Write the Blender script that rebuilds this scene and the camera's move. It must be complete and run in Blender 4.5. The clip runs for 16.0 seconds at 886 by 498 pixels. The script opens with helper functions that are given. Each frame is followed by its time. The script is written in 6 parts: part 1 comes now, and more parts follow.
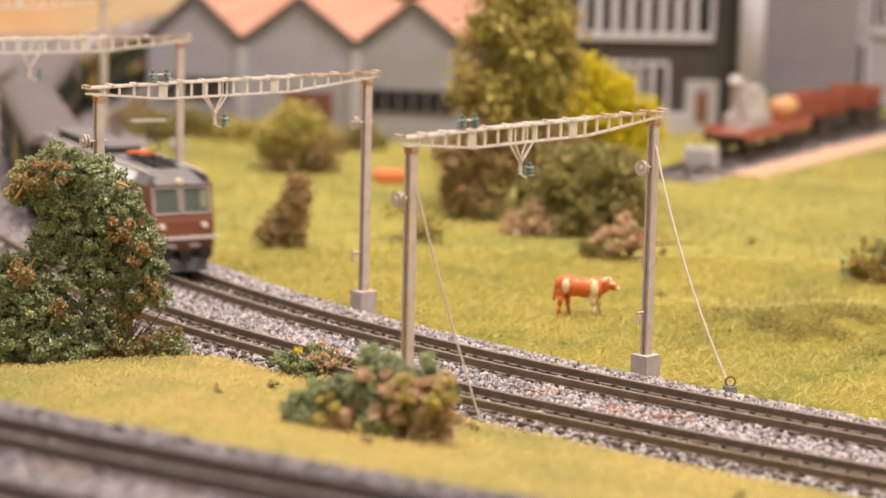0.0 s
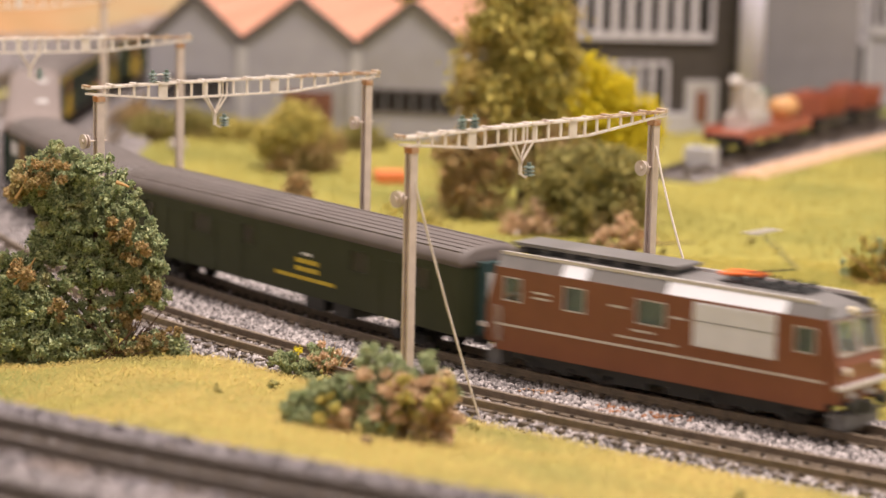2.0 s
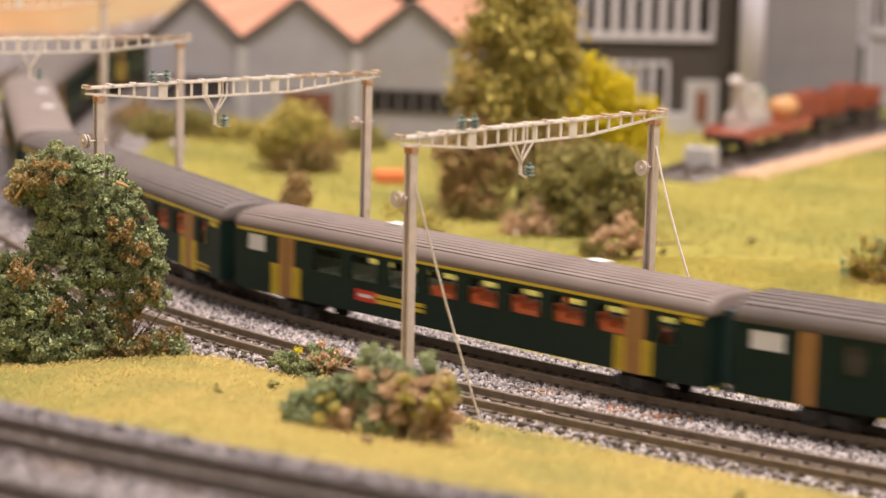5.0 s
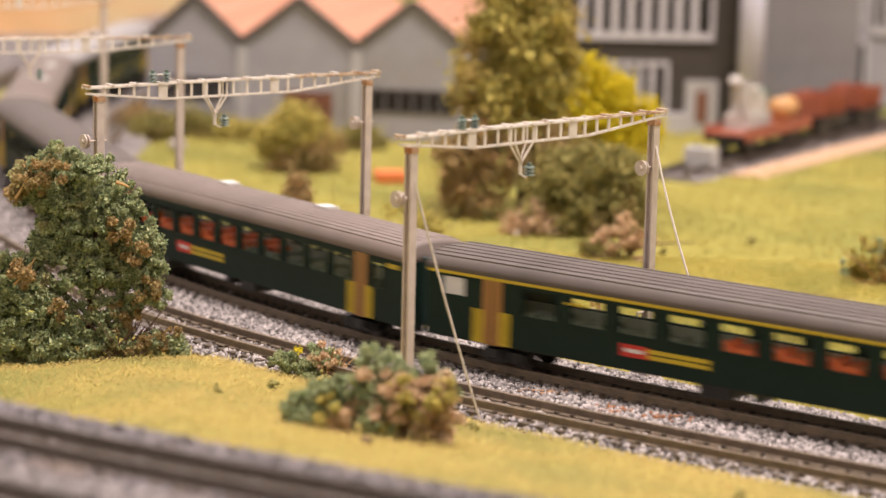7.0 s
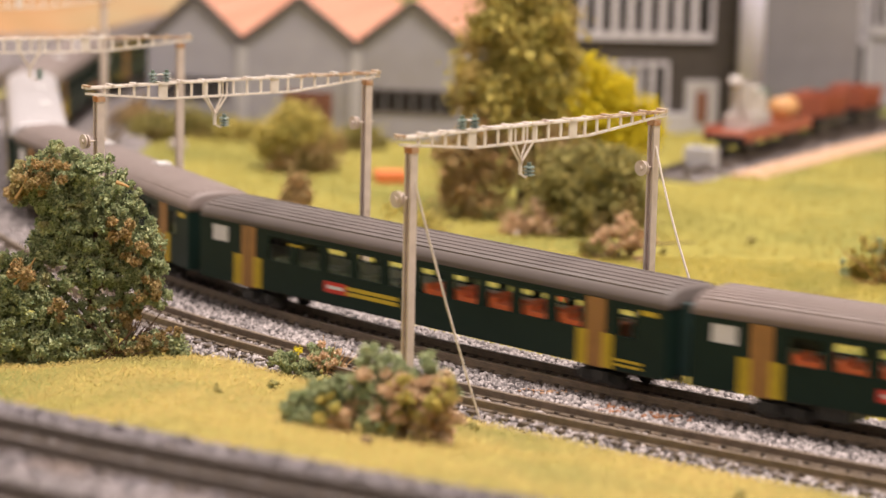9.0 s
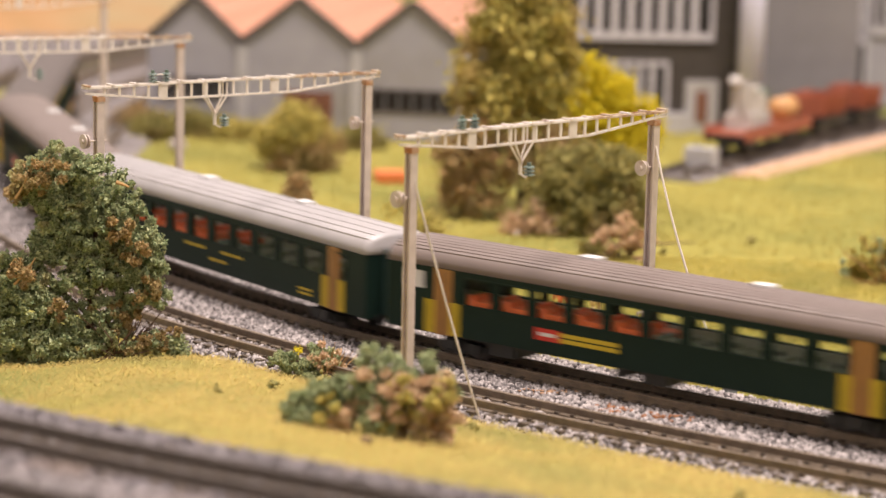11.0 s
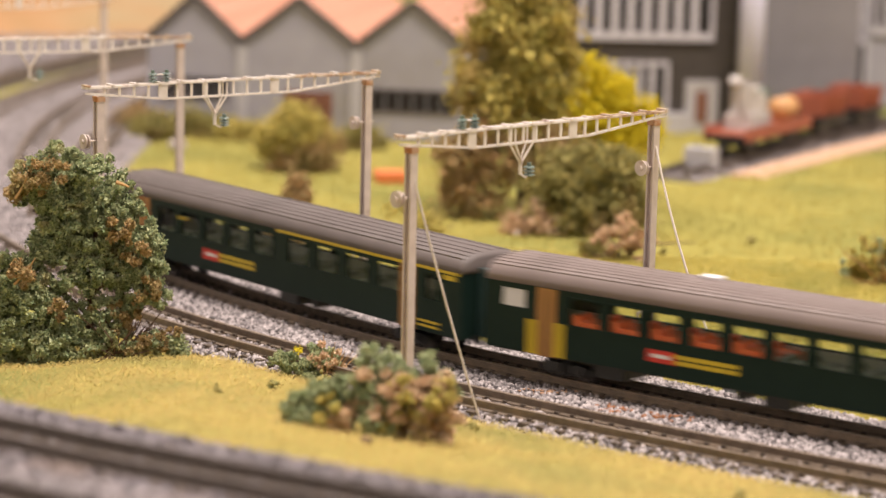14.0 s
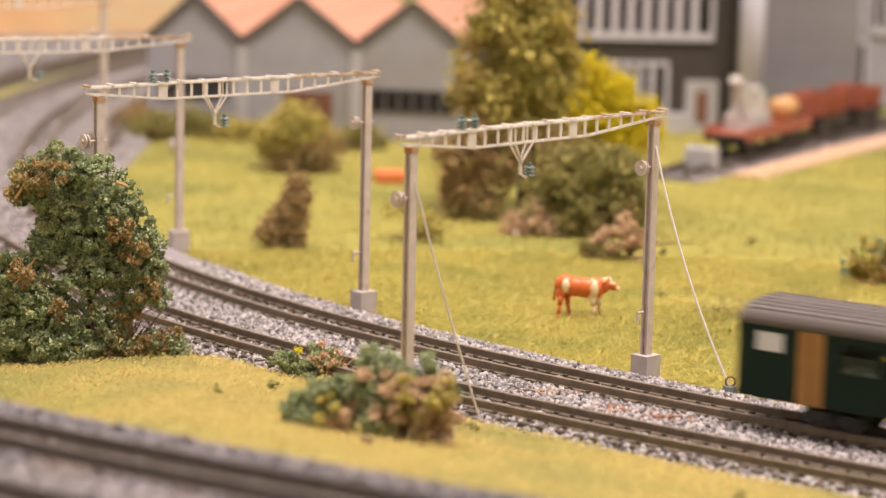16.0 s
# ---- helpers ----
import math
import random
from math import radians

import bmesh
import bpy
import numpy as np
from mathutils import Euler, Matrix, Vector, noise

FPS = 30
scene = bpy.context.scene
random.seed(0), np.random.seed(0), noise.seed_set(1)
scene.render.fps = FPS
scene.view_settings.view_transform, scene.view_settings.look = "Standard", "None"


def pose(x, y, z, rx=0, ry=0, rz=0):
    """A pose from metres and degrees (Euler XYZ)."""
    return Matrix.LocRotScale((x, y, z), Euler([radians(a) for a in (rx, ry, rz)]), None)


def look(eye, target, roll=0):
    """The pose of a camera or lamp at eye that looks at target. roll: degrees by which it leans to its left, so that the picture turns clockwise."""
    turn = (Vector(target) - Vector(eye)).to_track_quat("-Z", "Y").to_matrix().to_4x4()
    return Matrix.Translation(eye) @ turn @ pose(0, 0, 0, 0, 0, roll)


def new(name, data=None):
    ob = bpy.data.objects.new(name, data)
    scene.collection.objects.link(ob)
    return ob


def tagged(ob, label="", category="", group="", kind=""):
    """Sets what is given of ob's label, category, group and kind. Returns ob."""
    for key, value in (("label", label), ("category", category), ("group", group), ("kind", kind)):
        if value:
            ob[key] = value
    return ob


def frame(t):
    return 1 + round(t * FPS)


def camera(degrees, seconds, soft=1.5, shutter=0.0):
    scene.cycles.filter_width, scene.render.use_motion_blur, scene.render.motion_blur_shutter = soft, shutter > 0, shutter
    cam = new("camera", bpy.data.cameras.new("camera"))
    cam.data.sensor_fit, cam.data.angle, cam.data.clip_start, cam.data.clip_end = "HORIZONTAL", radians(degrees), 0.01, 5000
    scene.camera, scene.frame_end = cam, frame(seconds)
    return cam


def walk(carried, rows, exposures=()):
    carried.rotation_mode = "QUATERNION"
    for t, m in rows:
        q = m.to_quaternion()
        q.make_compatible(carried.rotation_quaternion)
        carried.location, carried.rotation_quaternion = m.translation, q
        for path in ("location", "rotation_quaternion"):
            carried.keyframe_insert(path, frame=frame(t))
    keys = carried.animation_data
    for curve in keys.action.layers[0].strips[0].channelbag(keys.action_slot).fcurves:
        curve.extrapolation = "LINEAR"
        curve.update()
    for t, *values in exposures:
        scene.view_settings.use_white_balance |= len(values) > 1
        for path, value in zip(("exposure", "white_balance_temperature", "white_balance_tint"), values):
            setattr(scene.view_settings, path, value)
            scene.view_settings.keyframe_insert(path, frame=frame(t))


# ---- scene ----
import itertools

MM = 0.001

# ---- camera: a still telephoto close-up of a table-top railway ----
EYE = (0.0, 0.0, 0.1254)
PITCH = radians(9.576)
cam = camera(18.94, 16.0, soft=1.5, shutter=0.75)
cam.data.dof.use_dof = True
cam.data.dof.focus_distance = 0.602
cam.data.dof.aperture_fstop = 17.0
STAND = look(EYE, (0.0, math.cos(PITCH), EYE[2] - math.sin(PITCH)), 1.32)
walk(cam, [(0.0, STAND), (16.0, STAND)])

# ---- light: an exhibition hall with warm ceiling lamps ----
world = bpy.data.worlds.new("hall")
scene.world = world
world.use_nodes = True
world.node_tree.nodes["Background"].inputs[0].default_value = (1.0, 0.86, 0.79, 1)
world.node_tree.nodes["Background"].inputs[1].default_value = 0.72
scene.view_settings.exposure = 0.0


def ceiling_lamp(x, y, z, size, watts, target):
    data = bpy.data.lights.new("hall_lamp", "AREA")
    data.shape, data.size, data.energy, data.color = "DISK", size, watts, (1.0, 0.88, 0.82)
    ob = new("hall_lamp", data)
    ob.matrix_world = look((x, y, z), target)


ceiling_lamp(0.35, 0.35, 1.75, 0.6, 50, (0.0, 0.7, 0.0))
ceiling_lamp(-0.6, 1.3, 1.9, 0.8, 26, (0.0, 0.8, 0.0))


# ---- materials ----
def rgb(c):
    return (*c, 1.0)


def material(name, c1, c2=None, rough=0.6, metal=0.0, scale=400.0, bump=0.0, island=False, piece=False, stain=None, stain_scale=60.0, stain_at=0.55, spec=0.5, thin=0.0):
    """Two colours mixed by fine noise (or at random per island or per object), with coarser stains and fine relief."""
    m = bpy.data.materials.new(name)
    m.use_nodes = True
    nt = m.node_tree
    b = nt.nodes["Principled BSDF"]
    b.inputs["Roughness"].default_value, b.inputs["Metallic"].default_value = rough, metal
    b.inputs["Specular IOR Level"].default_value = spec
    c2 = c2 or tuple(v * 0.75 for v in c1)
    co = nt.nodes.new("ShaderNodeTexCoord")
    fine = nt.nodes.new("ShaderNodeTexNoise")
    fine.inputs["Scale"].default_value, fine.inputs["Detail"].default_value = scale, 4.0
    nt.links.new(co.outputs["Object"], fine.inputs["Vector"])
    ramp = nt.nodes.new("ShaderNodeMapRange")
    ramp.inputs[1].default_value, ramp.inputs[2].default_value = 0.3, 0.7
    if island:
        geo = nt.nodes.new("ShaderNodeNewGeometry")
        ramp.inputs[1].default_value, ramp.inputs[2].default_value = 0.0, 1.0
        nt.links.new(geo.outputs["Random Per Island"], ramp.inputs[0])
    elif piece:
        info = nt.nodes.new("ShaderNodeObjectInfo")
        ramp.inputs[1].default_value, ramp.inputs[2].default_value = 0.0, 1.0
        nt.links.new(info.outputs["Random"], ramp.inputs[0])
    else:
        nt.links.new(fine.outputs["Fac"], ramp.inputs[0])
    mix = nt.nodes.new("ShaderNodeMix")
    mix.data_type = "RGBA"
    mix.inputs[6].default_value, mix.inputs[7].default_value = rgb(c1), rgb(c2)
    nt.links.new(ramp.outputs[0], mix.inputs[0])
    last = mix.outputs[2]
    if stain:
        coarse = nt.nodes.new("ShaderNodeTexNoise")
        coarse.inputs["Scale"].default_value, coarse.inputs["Detail"].default_value = stain_scale, 5.0
        nt.links.new(co.outputs["Object"], coarse.inputs["Vector"])
        gate = nt.nodes.new("ShaderNodeMapRange")
        gate.inputs[1].default_value, gate.inputs[2].default_value = stain_at, stain_at + 0.18
        nt.links.new(coarse.outputs["Fac"], gate.inputs[0])
        over = nt.nodes.new("ShaderNodeMix")
        over.data_type = "RGBA"
        over.inputs[7].default_value = rgb(stain)
        nt.links.new(gate.outputs[0], over.inputs[0])
        nt.links.new(last, over.inputs[6])
        last = over.outputs[2]
    nt.links.new(last, b.inputs["Base Color"])
    if thin:
        through_light, both = nt.nodes.new("ShaderNodeBsdfTranslucent"), nt.nodes.new("ShaderNodeMixShader")
        both.inputs[0].default_value = thin
        nt.links.new(last, through_light.inputs[0])
        nt.links.new(b.outputs[0], both.inputs[1])
        nt.links.new(through_light.outputs[0], both.inputs[2])
        nt.links.new(both.outputs[0], nt.nodes["Material Output"].inputs[0])
    if bump:
        bp = nt.nodes.new("ShaderNodeBump")
        bp.inputs["Strength"].default_value, bp.inputs["Distance"].default_value = bump, 0.0004
        nt.links.new(fine.outputs["Fac"], bp.inputs["Height"])
        nt.links.new(bp.outputs[0], b.inputs["Normal"])
    return m


def glass(name, tint=(0.9, 0.95, 0.93), haze=0.0, milk=(0.6, 0.66, 0.58)):
    """Clear plastic: mostly see-through, with a surface gloss and a little milkiness, which can stand in for light."""
    m = bpy.data.materials.new(name)
    m.use_nodes = True
    nt = m.node_tree
    nt.nodes.remove(nt.nodes["Principled BSDF"])
    out = nt.nodes["Material Output"]
    t, g, f, mx = (nt.nodes.new(k) for k in ("ShaderNodeBsdfTransparent", "ShaderNodeBsdfGlossy", "ShaderNodeFresnel", "ShaderNodeMixShader"))
    t.inputs[0].default_value = rgb(tint)
    g.inputs[1].default_value = 0.08
    f.inputs[0].default_value = 1.07
    for a, i in ((f, 0), (t, 1), (g, 2)):
        nt.links.new(a.outputs[0], mx.inputs[i])
    if haze:
        cloudy, both = nt.nodes.new("ShaderNodeBsdfDiffuse"), nt.nodes.new("ShaderNodeMixShader")
        cloudy.inputs[0].default_value = rgb(milk)
        both.inputs[0].default_value = haze
        nt.links.new(mx.outputs[0], both.inputs[1])
        nt.links.new(cloudy.outputs[0], both.inputs[2])
        mx = both
    nt.links.new(mx.outputs[0], out.inputs[0])
    return m


M_GROUND = material("meadow_soil", (0.36, 0.31, 0.07), (0.28, 0.26, 0.055), 0.95, scale=220, bump=0.6, stain=(0.20, 0.205, 0.045), stain_scale=18, stain_at=0.47)
M_GRASS_FRONT = material("dry_grass_fibres", (0.56, 0.41, 0.125), (0.38, 0.285, 0.09), 0.8, island=True, scale=30, stain=(0.335, 0.285, 0.085), stain_scale=30, stain_at=0.46, thin=0.3)
M_GRASS_BACK = material("green_grass_fibres", (0.60, 0.47, 0.095), (0.27, 0.25, 0.045), 0.8, island=True, scale=30, stain=(0.255, 0.255, 0.045), stain_scale=34, stain_at=0.5, thin=0.3)
M_GRASS_FAR = material("far_green_grass_fibres", (0.47, 0.375, 0.085), (0.32, 0.275, 0.06), 0.8, island=True, scale=30, stain=(0.215, 0.205, 0.045), stain_scale=14, stain_at=0.50, thin=0.3)
M_GRASS_OLIVE = material("olive_grass_fibres", (0.33, 0.265, 0.072), (0.20, 0.178, 0.048), 0.8, island=True, scale=30, stain=(0.44, 0.38, 0.09), stain_scale=55, stain_at=0.55, thin=0.25)
M_GRASS_STRAW = material("straw_grass_fibres", (0.72, 0.58, 0.17), (0.44, 0.36, 0.09), 0.7, island=True, thin=0.2)
M_STONE = material("ballast_stone", (0.52, 0.46, 0.445), (0.07, 0.06, 0.06), 0.85, island=True, scale=900, stain=(0.55, 0.47, 0.45), stain_scale=400, stain_at=0.64)
M_STONE_DARK = material("sooty_ballast_stone", (0.30, 0.265, 0.275), (0.065, 0.057, 0.06), 0.85, island=True, scale=900, stain=(0.24, 0.18, 0.15), stain_scale=60)
M_BED = material("ballast_bed", (0.34, 0.30, 0.30), (0.15, 0.13, 0.13), 0.95, scale=900, bump=0.8)
M_BED_DARK = material("sooty_ballast_bed", (0.12, 0.105, 0.11), (0.06, 0.052, 0.053), 0.95, scale=900, bump=0.8)
M_RAIL = material("weathered_rail", (0.225, 0.17, 0.12), (0.15, 0.112, 0.08), 0.5, 0.1, scale=600, stain=(0.26, 0.19, 0.13), stain_scale=150)
M_RAIL_DARK = material("sooty_rail", (0.14, 0.112, 0.092), (0.095, 0.078, 0.066), 0.5, 0.1, scale=600)
M_STONE_FAR = material("grey_ballast_stone", (0.40, 0.35, 0.34), (0.13, 0.115, 0.115), 0.85, island=True, scale=900)
M_RAIL_TOP = material("worn_rail_head", (0.27, 0.22, 0.165), (0.19, 0.15, 0.11), 0.35, 0.5, scale=300)
M_SLEEPER = material("brown_plastic_sleeper", (0.10, 0.072, 0.05), (0.06, 0.044, 0.032), 0.6, scale=600)
M_MAST = material("weathered_beige_metal", (0.64, 0.54, 0.485), (0.52, 0.43, 0.38), 0.55, 0.1, scale=350, bump=0.15, stain=(0.33, 0.18, 0.09), stain_scale=170, stain_at=0.62)
M_BEAM = material("weathered_cream_metal", (0.80, 0.73, 0.67), (0.64, 0.56, 0.49), 0.5, 0.0, scale=350, bump=0.15, stain=(0.30, 0.14, 0.06), stain_scale=210, stain_at=0.60)
M_BEAM_RUSTY = material("rusty_cream_metal", (0.66, 0.55, 0.45), (0.42, 0.27, 0.15), 0.65, 0.0, scale=420, bump=0.2, stain=(0.26, 0.11, 0.04), stain_scale=260, stain_at=0.47)
M_RUST = material("rust", (0.30, 0.13, 0.05), (0.20, 0.09, 0.04), 0.85, scale=500)
M_CONCRETE = material("painted_concrete", (0.50, 0.44, 0.42), (0.42, 0.36, 0.33), 0.85, scale=300, bump=0.2)
M_INSULATOR = material("green_insulator", (0.17, 0.22, 0.185), (0.10, 0.14, 0.12), 0.3, scale=300)
M_CORD = material("pale_cord", (0.76, 0.69, 0.64), (0.64, 0.56, 0.50), 0.7, scale=2500)
M_FOLIAGE = material("green_foam_foliage", (0.60, 0.62, 0.35), (0.23, 0.30, 0.15), 0.9, island=True, stain=(0.62, 0.42, 0.18), stain_scale=95, stain_at=0.58, thin=0.3)
M_FOLIAGE_LIGHT = material("olive_foam_foliage", (0.78, 0.63, 0.19), (0.40, 0.37, 0.10), 0.9, scale=260, stain=(0.52, 0.34, 0.15), stain_scale=40, stain_at=0.54, island=True, thin=0.3)
M_FOLIAGE_YELLOW = material("yellow_foam_foliage", (0.90, 0.74, 0.04), (0.66, 0.56, 0.03), 0.9, scale=260, island=True, thin=0.3)
M_FOLIAGE_PINK = material("dry_pinkish_foliage", (0.92, 0.66, 0.46), (0.62, 0.47, 0.26), 0.9, scale=420, stain=(0.28, 0.28, 0.12), stain_scale=70, stain_at=0.58, island=True, thin=0.3)
M_FOLIAGE_BROWN = material("brown_dry_foliage", (0.66, 0.44, 0.22), (0.34, 0.27, 0.11), 0.9, scale=260, stain=(0.26, 0.23, 0.07), stain_scale=50, island=True, thin=0.3)
M_FOLIAGE_DARK = material("dark_green_foliage", (0.60, 0.50, 0.17), (0.20, 0.20, 0.07), 0.9, scale=260, stain=(0.36, 0.24, 0.11), stain_scale=60, stain_at=0.54, island=True, thin=0.3)
M_TWIG = material("dry_twig", (0.16, 0.09, 0.06), (0.10, 0.06, 0.04), 0.85, scale=900)
M_STRAW = material("straw", (0.50, 0.30, 0.12), (0.40, 0.24, 0.10), 0.8, scale=700)


# ---- mesh helpers; all shapes are written in millimetres ----
def box(bm, x0, x1, y0, y1, z0, z1):
    v = [bm.verts.new((x, y, z)) for x, y, z in itertools.product((x0, x1), (y0, y1), (z0, z1))]
    for f in ((0, 1, 3, 2), (4, 6, 7, 5), (0, 4, 5, 1), (2, 3, 7, 6), (0, 2, 6, 4), (1, 5, 7, 3)):
        bm.faces.new([v[i] for i in f])
    return v


def rod(bm, a, b, r0, r1=None, n=8):
    a, b = Vector(a), Vector(b)
    r1 = r0 if r1 is None else r1
    turn = (b - a).to_track_quat("Z", "Y").to_matrix()
    ring = lambda c, r: [bm.verts.new(c + turn @ Vector((r * math.cos(6.2832 * i / n), r * math.sin(6.2832 * i / n), 0))) for i in range(n)]
    p, q = ring(a, r0), ring(b, r1)
    for i in range(n):
        bm.faces.new((p[i], p[(i + 1) % n], q[(i + 1) % n], q[i]))
    bm.faces.new(p[::-1])
    bm.faces.new(q)


def bar(bm, a, b, w, h):
    """A straight bar of section w x h from a to b."""
    a, b = Vector(a), Vector(b)
    turn = (b - a).to_track_quat("Z", "Y").to_matrix()
    ends = [[bm.verts.new(c + turn @ Vector((sx * w / 2, sy * h / 2, 0))) for sx, sy in ((-1, -1), (1, -1), (1, 1), (-1, 1))] for c in (a, b)]
    for i in range(4):
        bm.faces.new((ends[0][i], ends[0][(i + 1) % 4], ends[1][(i + 1) % 4], ends[1][i]))
    bm.faces.new(ends[0][::-1])
    bm.faces.new(ends[1])


def prism(bm, outline, x0, x1):
    """An outline in (y, z), drawn out along x."""
    a = [bm.verts.new((x0, y, z)) for y, z in outline]
    b = [bm.verts.new((x1, y, z)) for y, z in outline]
    n = len(outline)
    for i in range(n):
        bm.faces.new((a[i], a[(i + 1) % n], b[(i + 1) % n], b[i]))
    bm.faces.new(a[::-1])
    bm.faces.new(b)


def ball(bm, c, r, sub=1, squash=(1, 1, 1)):
    m = Matrix.Translation(c) @ Matrix.Diagonal((*[r * s for s in squash], 1))
    return bmesh.ops.create_icosphere(bm, subdivisions=sub, radius=1.0, matrix=m)["verts"]


def bevel(bm, w, angle=40):
    edges = [e for e in bm.edges if len(e.link_faces) == 2 and e.calc_face_angle(0) > radians(angle)]
    bmesh.ops.bevel(bm, geom=edges, offset=w, segments=1, affect="EDGES", clamp_overlap=True)


def part(name, bm, mat, parent=None, label="", smooth=False):
    """One mesh object from a bmesh in millimetres, under a thing or a part."""
    bmesh.ops.recalc_face_normals(bm, faces=bm.faces[:])
    me = bpy.data.meshes.new(name)
    bm.to_mesh(me)
    bm.free()
    me.transform(Matrix.Scale(MM, 4))
    for p in me.polygons:
        p.use_smooth = smooth
    me.materials.append(mat)
    ob = new(name, me)
    ob.parent = parent
    return tagged(ob, label)


def mesh_np(name, verts, faces, mat, parent=None):
    """One mesh object from arrays of points in millimetres and of equal-sided faces."""
    me = bpy.data.meshes.new(name)
    k = faces.shape[1]
    me.vertices.add(len(verts))
    me.vertices.foreach_set("co", (verts * MM).astype(np.float32).ravel())
    me.loops.add(faces.size)
    me.loops.foreach_set("vertex_index", faces.astype(np.int32).ravel())
    me.polygons.add(len(faces))
    me.polygons.foreach_set("loop_start", np.arange(0, faces.size, k, dtype=np.int32))
    me.update(calc_edges=True)
    me.validate()
    me.materials.append(mat)
    ob = new(name, me)
    ob.parent = parent
    return ob


def thing(name, x, y, z, rz=0, label="", category="", group="", kind=""):
    ob = new(name)
    ob.empty_display_size = 0.005
    ob.matrix_basis = pose(x * MM, y * MM, z * MM, 0, 0, rz)
    return tagged(ob, label, category, group, kind)


BM = bmesh.new

# ---- the lines of the tracks, in plan ----
def spline(nodes, step=1.0):
    """A smooth line through the nodes, resampled at even steps."""
    p = np.array(nodes, float)
    p = np.vstack([2 * p[0] - p[1], p, 2 * p[-1] - p[-2]])
    out = []
    for a, b, c, d in zip(p[:-3], p[1:-2], p[2:-1], p[3:]):
        u = np.linspace(0, 1, 60, endpoint=False)[:, None]
        out.append(0.5 * (2 * b + (c - a) * u + (2 * a - 5 * b + 4 * c - d) * u**2 + (3 * b - a - 3 * c + d) * u**3))
    out = np.vstack(out + [p[-2:-1]])
    s = np.r_[0, np.cumsum(np.hypot(*np.diff(out, axis=0).T))]
    at = np.arange(0, s[-1], step)
    return np.c_[np.interp(at, s, out[:, 0]), np.interp(at, s, out[:, 1])]


def offset_line(line, d):
    """The line moved d to its left."""
    t = np.gradient(line, axis=0)
    t /= np.hypot(*t.T)[:, None]
    return line + d * np.c_[-t[:, 1], t[:, 0]]


MAIN = spline([(900, 3300), (330, 2300), (-20, 1620), (-70, 1440), (-107, 1310), (-132, 1210), (-146, 1130), (-152, 1050), (-150, 975), (-142, 900), (-128, 828),
               (-105, 765), (-85, 724), (-65, 689.7), (-40, 654), (-15, 624.1), (10, 598.2), (35, 575.1), (60, 553.8), (85, 534.1), (110, 515.5), (180, 466), (420, 300), (1900, -725)])
LENGTHS = np.r_[0, np.cumsum(np.hypot(*np.diff(MAIN, axis=0).T))]
S_ZERO = LENGTHS[np.argmin(np.hypot(MAIN[:, 0], MAIN[:, 1] - 608.2))]


def on_main(s):
    """The place at the distance s along the main track, counted from the crossing of x = 0."""
    return np.array([np.interp(s + S_ZERO, LENGTHS, MAIN[:, i]) for i in (0, 1)])


def stretch(s0, s1):
    keep = (LENGTHS - S_ZERO >= s0) & (LENGTHS - S_ZERO <= s1)
    return MAIN[keep]


SIDING = spline([(-164, 482), (-112, 445), (-70.1, 415.6), (-45.4, 399.2), (-22.8, 385.2), (8, 367.6), (48, 346), (112, 314)])
SIDING_TWO = offset_line(SIDING, -30.4)
SIDING_Z = 25.0  # the sidings lie higher than the main line
YARD = spline([(80, 924), (93, 947), (107, 972), (133, 1017), (162, 1064), (185, 1096), (225, 1128), (300, 1156), (420, 1176)])

# ---- ground ----
def away(points, line, step=6):
    """Distance of the points from a line."""
    best = np.full(len(points), 1e9)
    for q in line[::step]:
        best = np.minimum(best, (points[:, 0] - q[0]) ** 2 + (points[:, 1] - q[1]) ** 2)
    return np.sqrt(best)


def side_of(points, line):
    """Signed side of each point: positive to the left of the line."""
    i = np.argmin((points[:, None, 0] - line[None, ::12, 0]) ** 2 + (points[:, None, 1] - line[None, ::12, 1]) ** 2, axis=1) * 12
    i = np.clip(i, 1, len(line) - 2)
    t = line[i + 1] - line[i - 1]
    w = points - line[i]
    return t[:, 0] * w[:, 1] - t[:, 1] * w[:, 0]


def ground_z(x, y):
    """Height of the meadow: gentle swells, a low bank beside the line, a dry strip that climbs from the near track to the sidings."""
    swell = 0.9 * np.sin(x / 37.0 + 1.0) * np.sin(y / 53.0) + 0.5 * np.sin(x / 13.0) * np.sin(y / 17.0 + 2.0)
    bank = 6.5 * np.exp(-(((x - 100) / 34) ** 2 + ((y - 652) / 20) ** 2)) + 2.0 * np.exp(-(((x - 62) / 12) ** 2 + ((y - 668) / 14) ** 2))
    edge = np.interp(x, EDGE[:, 0], EDGE[:, 1])
    p = np.c_[x, y]
    to_edge = 0.77 * np.clip(edge - y, 0, None)
    to_siding = np.where(side_of(p, SIDING) < 0, 0, np.clip(away(p, SIDING) - 19, 0, None))
    strip = 24.0 * np.clip((x + 110) / 60, 0.35, 1) * np.clip((220 - x) / 90, 0, 1) * (to_edge / (to_edge + to_siding + 0.01)) ** 0.95
    return -4.0 + 0.8 * swell * (1 - 0.4 * np.clip(strip, 0, 1.2)) + bank + strip


LONG = stretch(-1950, 1900)
NEAR = offset_line(LONG, -30.2)
BRANCH = spline([(-122, 800), (-127, 880), (-128, 960), (-127, 1060), (-118, 1180), (-98, 1330), (-60, 1560)])
OUTER = offset_line(stretch(-1000, -120), -60.4)
FIELD = offset_line(LONG, -15.1)  # middle of the double track
EDGE = offset_line(LONG, -38.0)
EDGE = EDGE[EDGE[:, 1] < 700]  # where the dry strip rises beside the near track


